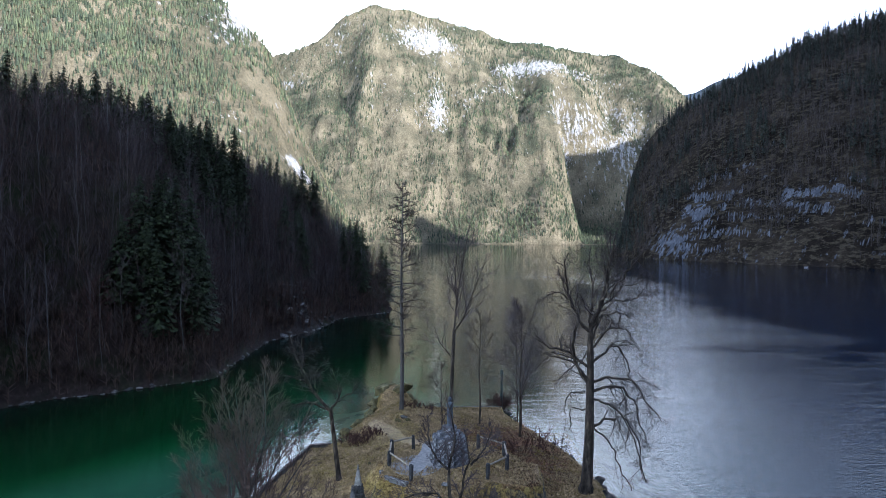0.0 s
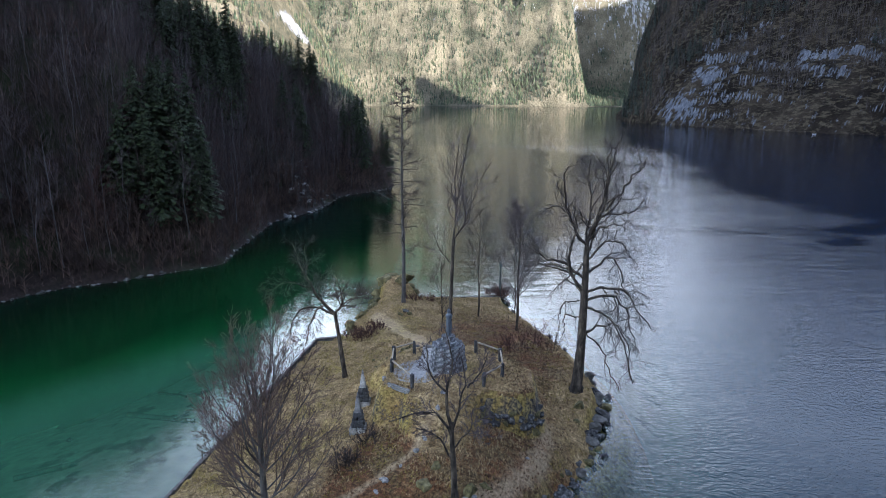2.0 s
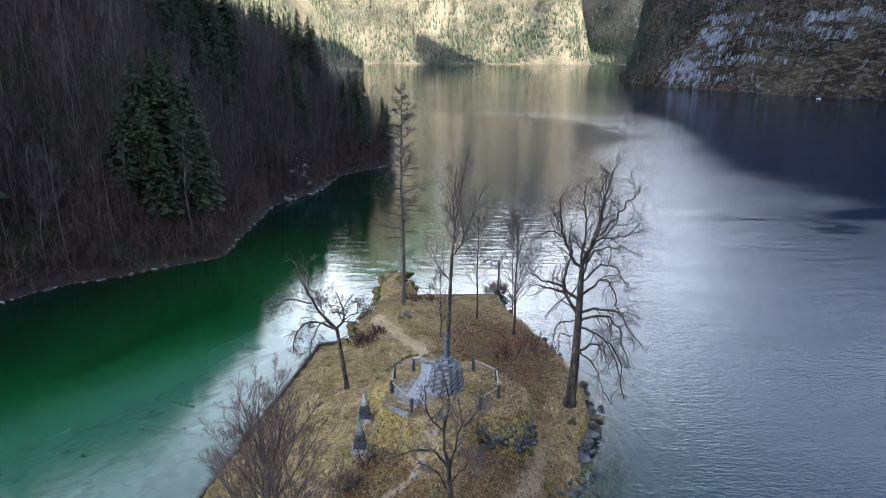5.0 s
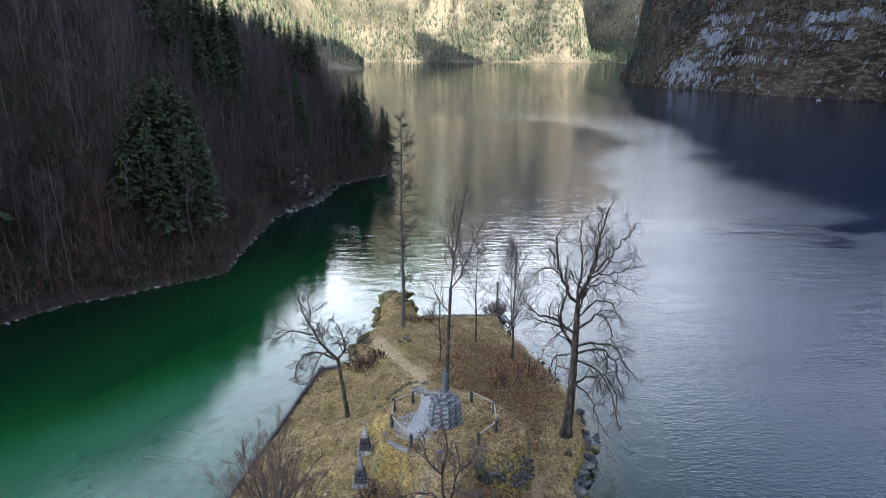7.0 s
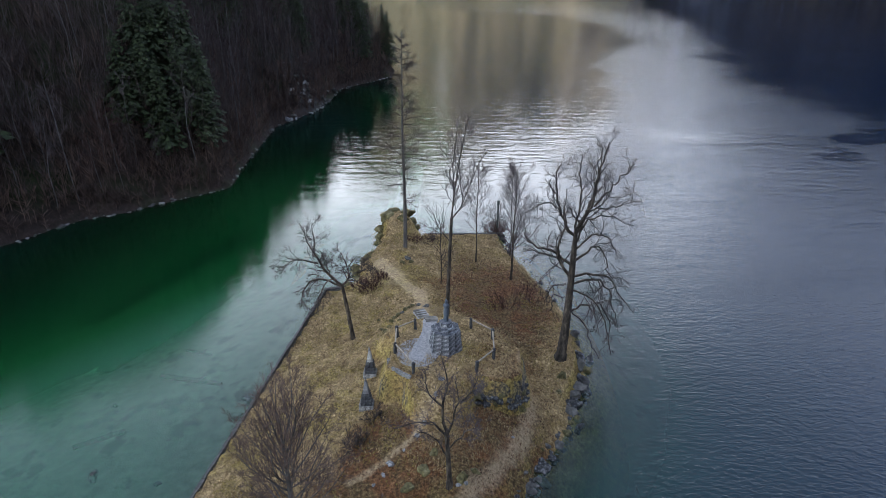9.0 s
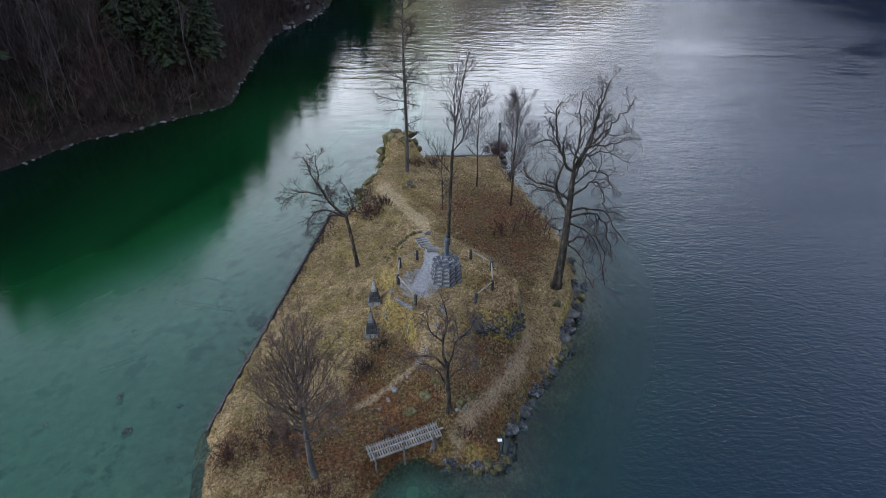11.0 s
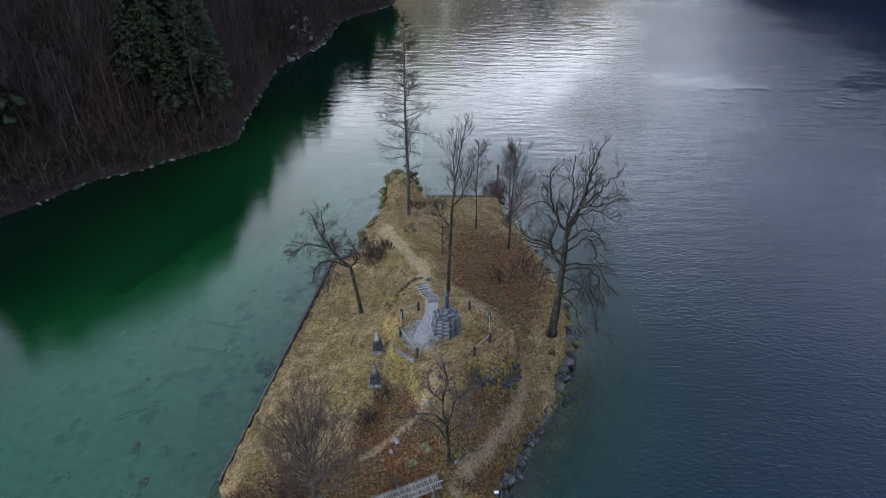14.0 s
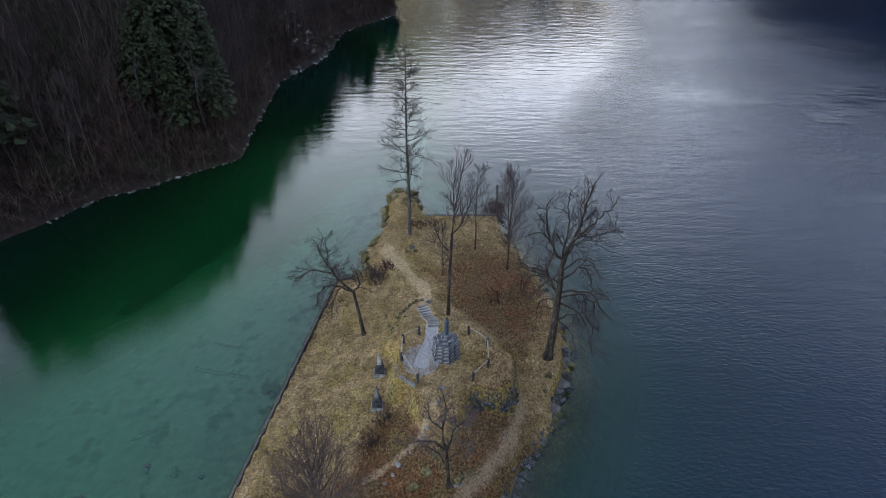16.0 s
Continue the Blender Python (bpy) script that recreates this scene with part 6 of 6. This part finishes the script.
for side in (-0.42, 0.42):
    put("beam", beam, g, G @ pose(gl / 2, side, -0.04))
rail_me = block_mesh("handrail", gl + 0.15, 0.1, 0.07, WOOD, 0.012)
put("handrail", rail_me, g, G @ pose(gl / 2, -0.55, 0.72))
for f in (0.06, 0.45, 0.86):
    put("post", block_mesh("post", 0.09, 0.09, 2.0, WOOD, 0.012), g, G @ pose(f * gl, -0.62, -0.2, 0, 3, 0))
for f, lean in ((0.84, 14), (0.88, -4), (0.92, -16)):
    put("strut", block_mesh("strut", 0.11, 0.1, 1.3, WOOD, 0.012), g, G @ pose(f * gl, -0.5, -0.6, 0, lean, 0))

# ---- mooring posts ----
PILE = grainy("tarred_pile", [(0.3, (0.025, 0.035, 0.03)), (0.7, (0.08, 0.1, 0.085))], 4, 0.8, 20, 0.01, stretch=(1, 1, 0.3))
WHITE = grainy("white_plate", [(0.3, (0.72, 0.73, 0.74)), (0.7, (0.85, 0.85, 0.85))], 6, 0.5, 30, 0)
mp = thing("mooring_post", "dark mooring posts with a small white plate", "post", (3.8, -8.05, -0.8))
for x, y, z in ((0.12, 0, 2.55), (-0.12, 0.12, 2.2), (0.75, 0.25, 1.5)):
    pile = bar("pile", (x, y, 0), (x, y, z), 0.16 if z > 2.4 else 0.11, PILE, mp, 10)
    tall = pile if z > 2.4 else tall
part("plate", bmesh_moved(block_bm(0.26, 0.2, 0.03, 0.006), (-0.28, -0.05, 2.3)), WHITE, tall, "white sign plate")

fp = thing("marker_pole", "dark wooden marker pole with a lantern cap", "pole", (5.45, 31.4, -0.8))
pole = bar("pole", (0, 0, 0), (0, 0, 4.6), 0.11, PILE, fp, 10)
bm = bmesh.new()
bmesh.ops.create_cone(bm, cap_ends=True, segments=8, radius1=0.19, radius2=0.12, depth=0.42)
bmesh.ops.translate(bm, vec=(0, 0, 4.5), verts=bm.verts)
part("cap", bm, PILE, pole, "dark lantern cap")

# ---- a small boat under the crag ----
HULL = grainy("white_hull", [(0.3, (0.68, 0.68, 0.68)), (0.7, (0.82, 0.82, 0.81))], 2, 0.4, 12, 0)
boat = thing("rowing_boat", "small white rowing boat lying under the crag", "boat", (231.3, 395.7, 0.0))
bm = bmesh.new()
rows_of = []
for f in np.linspace(-1, 1, 9):
    w, keel, top_z = 0.75 * (1 - abs(f) ** 2.6) + 0.04, -0.18 + 0.25 * abs(f) ** 3, 0.45 + 0.2 * f * f
    rows_of.append([bm.verts.new((2.1 * f, y, z)) for y, z in ((-w, top_z), (-0.75 * w, 0.05), (0, keel), (0.75 * w, 0.05), (w, top_z))])
for p, q in zip(rows_of, rows_of[1:]):
    for i in range(4):
        bm.faces.new((p[i], p[i + 1], q[i + 1], q[i]))
hull = part("hull", bm, HULL, boat, smooth=True)
boat.scale = (0.65, 0.65, 0.65)
for f in (-0.9, 0.1, 1.0):
    put("bench", block_mesh("bench", 0.3, 1.15, 0.05, WOOD, 0.01), boat, pose(f, 0, 0.32), "grey wooden bench")

# ---- sunken logs beside the islet ----
for a, b, r in (((-20.6, 6.3), (-15.9, 5.4), 0.17), ((-23.2, -1.3), (-20.6, 0.3), 0.16), ((-20.0, 9.6), (-17.8, 9.0), 0.1)):
    lg = thing("sunken_log", "dark waterlogged log lying under the clear water", "log", (*a, -0.4), "sunken logs")
    bar("trunk", (0, 0, 0), (b[0] - a[0], b[1] - a[1], 0.02), r, BARK, lg, 8)
    bar("branch_stub", ((b[0] - a[0]) * 0.6, (b[1] - a[1]) * 0.6, 0), ((b[0] - a[0]) * 0.7, (b[1] - a[1]) * 0.6 + 0.5, 0.02), r * 0.5, BARK, lg, 6)

for x, y, size in ((-20.6, -3.9, 0.42), (-19.0, -6.6, 0.5), (-24.1, -6.3, 0.35), (-13.6, 3.6, 0.3), (-16.5, -4.4, 0.25), (-22.3, 2.6, 0.25)):
    boulder(x, y, size, "dark weedy stone lying under the clear water", crags, z=-0.25 - 0.75 * size, group="sunken stones")

# ---- dry grass, leaves: too many to count ----
def tufts(name, n, keep, height, mat, label, seed, blades=4, wide=0.022):
    r = np.random.default_rng(seed)
    x, y = r.uniform(-14, 11, n), r.uniform(-13.5, 34, n)
    d = shore_distance(x, y, ISLAND)
    ok = (d > 0.25) & keep(x, y, r.uniform(0, 1, n)) & (np.hypot(x - CX, y - CY) > 1.35)
    x, y = x[ok], y[ok]
    e = 0.12
    z = island_height(x, y)
    steep = np.abs(island_height(x + e, y) - z) + np.abs(island_height(x, y + e) - z)
    ok = steep < 0.2
    x, y, z = x[ok], y[ok], z[ok] - 0.02
    m = len(x)
    a = r.uniform(0, 6.283, (m, blades))
    hh = height * r.uniform(0.5, 1.3, (m, blades))
    lean = hh * r.uniform(0.3, 1.1, (m, blades))
    o = np.stack([x, y, z], -1)[:, None] + np.stack([r.normal(size=(m, blades)) * 0.04, r.normal(size=(m, blades)) * 0.04, 0 * a], -1)
    s = np.stack([-np.sin(a), np.cos(a), 0 * a], -1) * wide
    tip = o + np.stack([np.cos(a) * lean, np.sin(a) * lean, hh], -1)
    v = np.stack([o - s, o + s, tip], 2).reshape(-1, 3)
    tri = np.arange(len(v)).reshape(-1, 3)
    tagged(new(name, tri_mesh(name, v, tri, mat)), label, "grass", kind="stuff")


DRY = grainy("dry_grass", [(0.3, (0.16, 0.108, 0.05)), (0.7, (0.5, 0.365, 0.19))], 0.9, 0.9, 4, 0, island=0.4)
OLIVE = grainy("olive_grass", [(0.3, (0.11, 0.082, 0.016)), (0.7, (0.3, 0.225, 0.05))], 0.5, 0.9, 4, 0, island=0.4)
RUSSET = grainy("russet_leaves", [(0.3, (0.036, 0.017, 0.008)), (0.7, (0.15, 0.074, 0.032))], 0.6, 0.9, 5, 0, island=0.5)


def on_path(x, y):
    return np.min([line_distance(x, y, q) for q in PATHS], 0) < 0.55


def litter_at(x, y):
    return 0.95 * hump(x, y, 5.3, 13.5, 3.0, 6.2) + 0.5 * hump(x, y, 2.5, 19, 3.5, 5.0) + 0.8 * hump(x, y, -7, -9, 7, 2.6) + 0.7 * hump(x, y, 4.8, -1.5, 2.2, 3.5) + 0.8 * hump(x, y, -3.6, -2.6, 1.6, 3.6) + 0.55 * hump(x, y, 1, -7, 4, 2.0)


tufts("dry_grass", 64000, lambda x, y, p: ~on_path(x, y) & (litter_at(x, y) * 1.2 + 0.35 * fbm(x, y, 2.0, 3, 71.0) < p * 0.9 + 0.25), 0.13, DRY, "short dry tan grass over the islet", 71)
tufts("moss_grass", 22000, lambda x, y, p: ~on_path(x, y) & (fbm(x, y, 1.6, 3, 72.0) > 0.1), 0.12, OLIVE, "olive grass and moss tufts on the islet", 72)
tufts("leaf_litter", 30000, lambda x, y, p: litter_at(x, y) + 0.4 * fbm(x, y, 1.5, 3, 73.0) > 0.25 + 0.4 * p, 0.09, RUSSET, "russet leaf litter and bramble on the islet", 73, 3, 0.035)
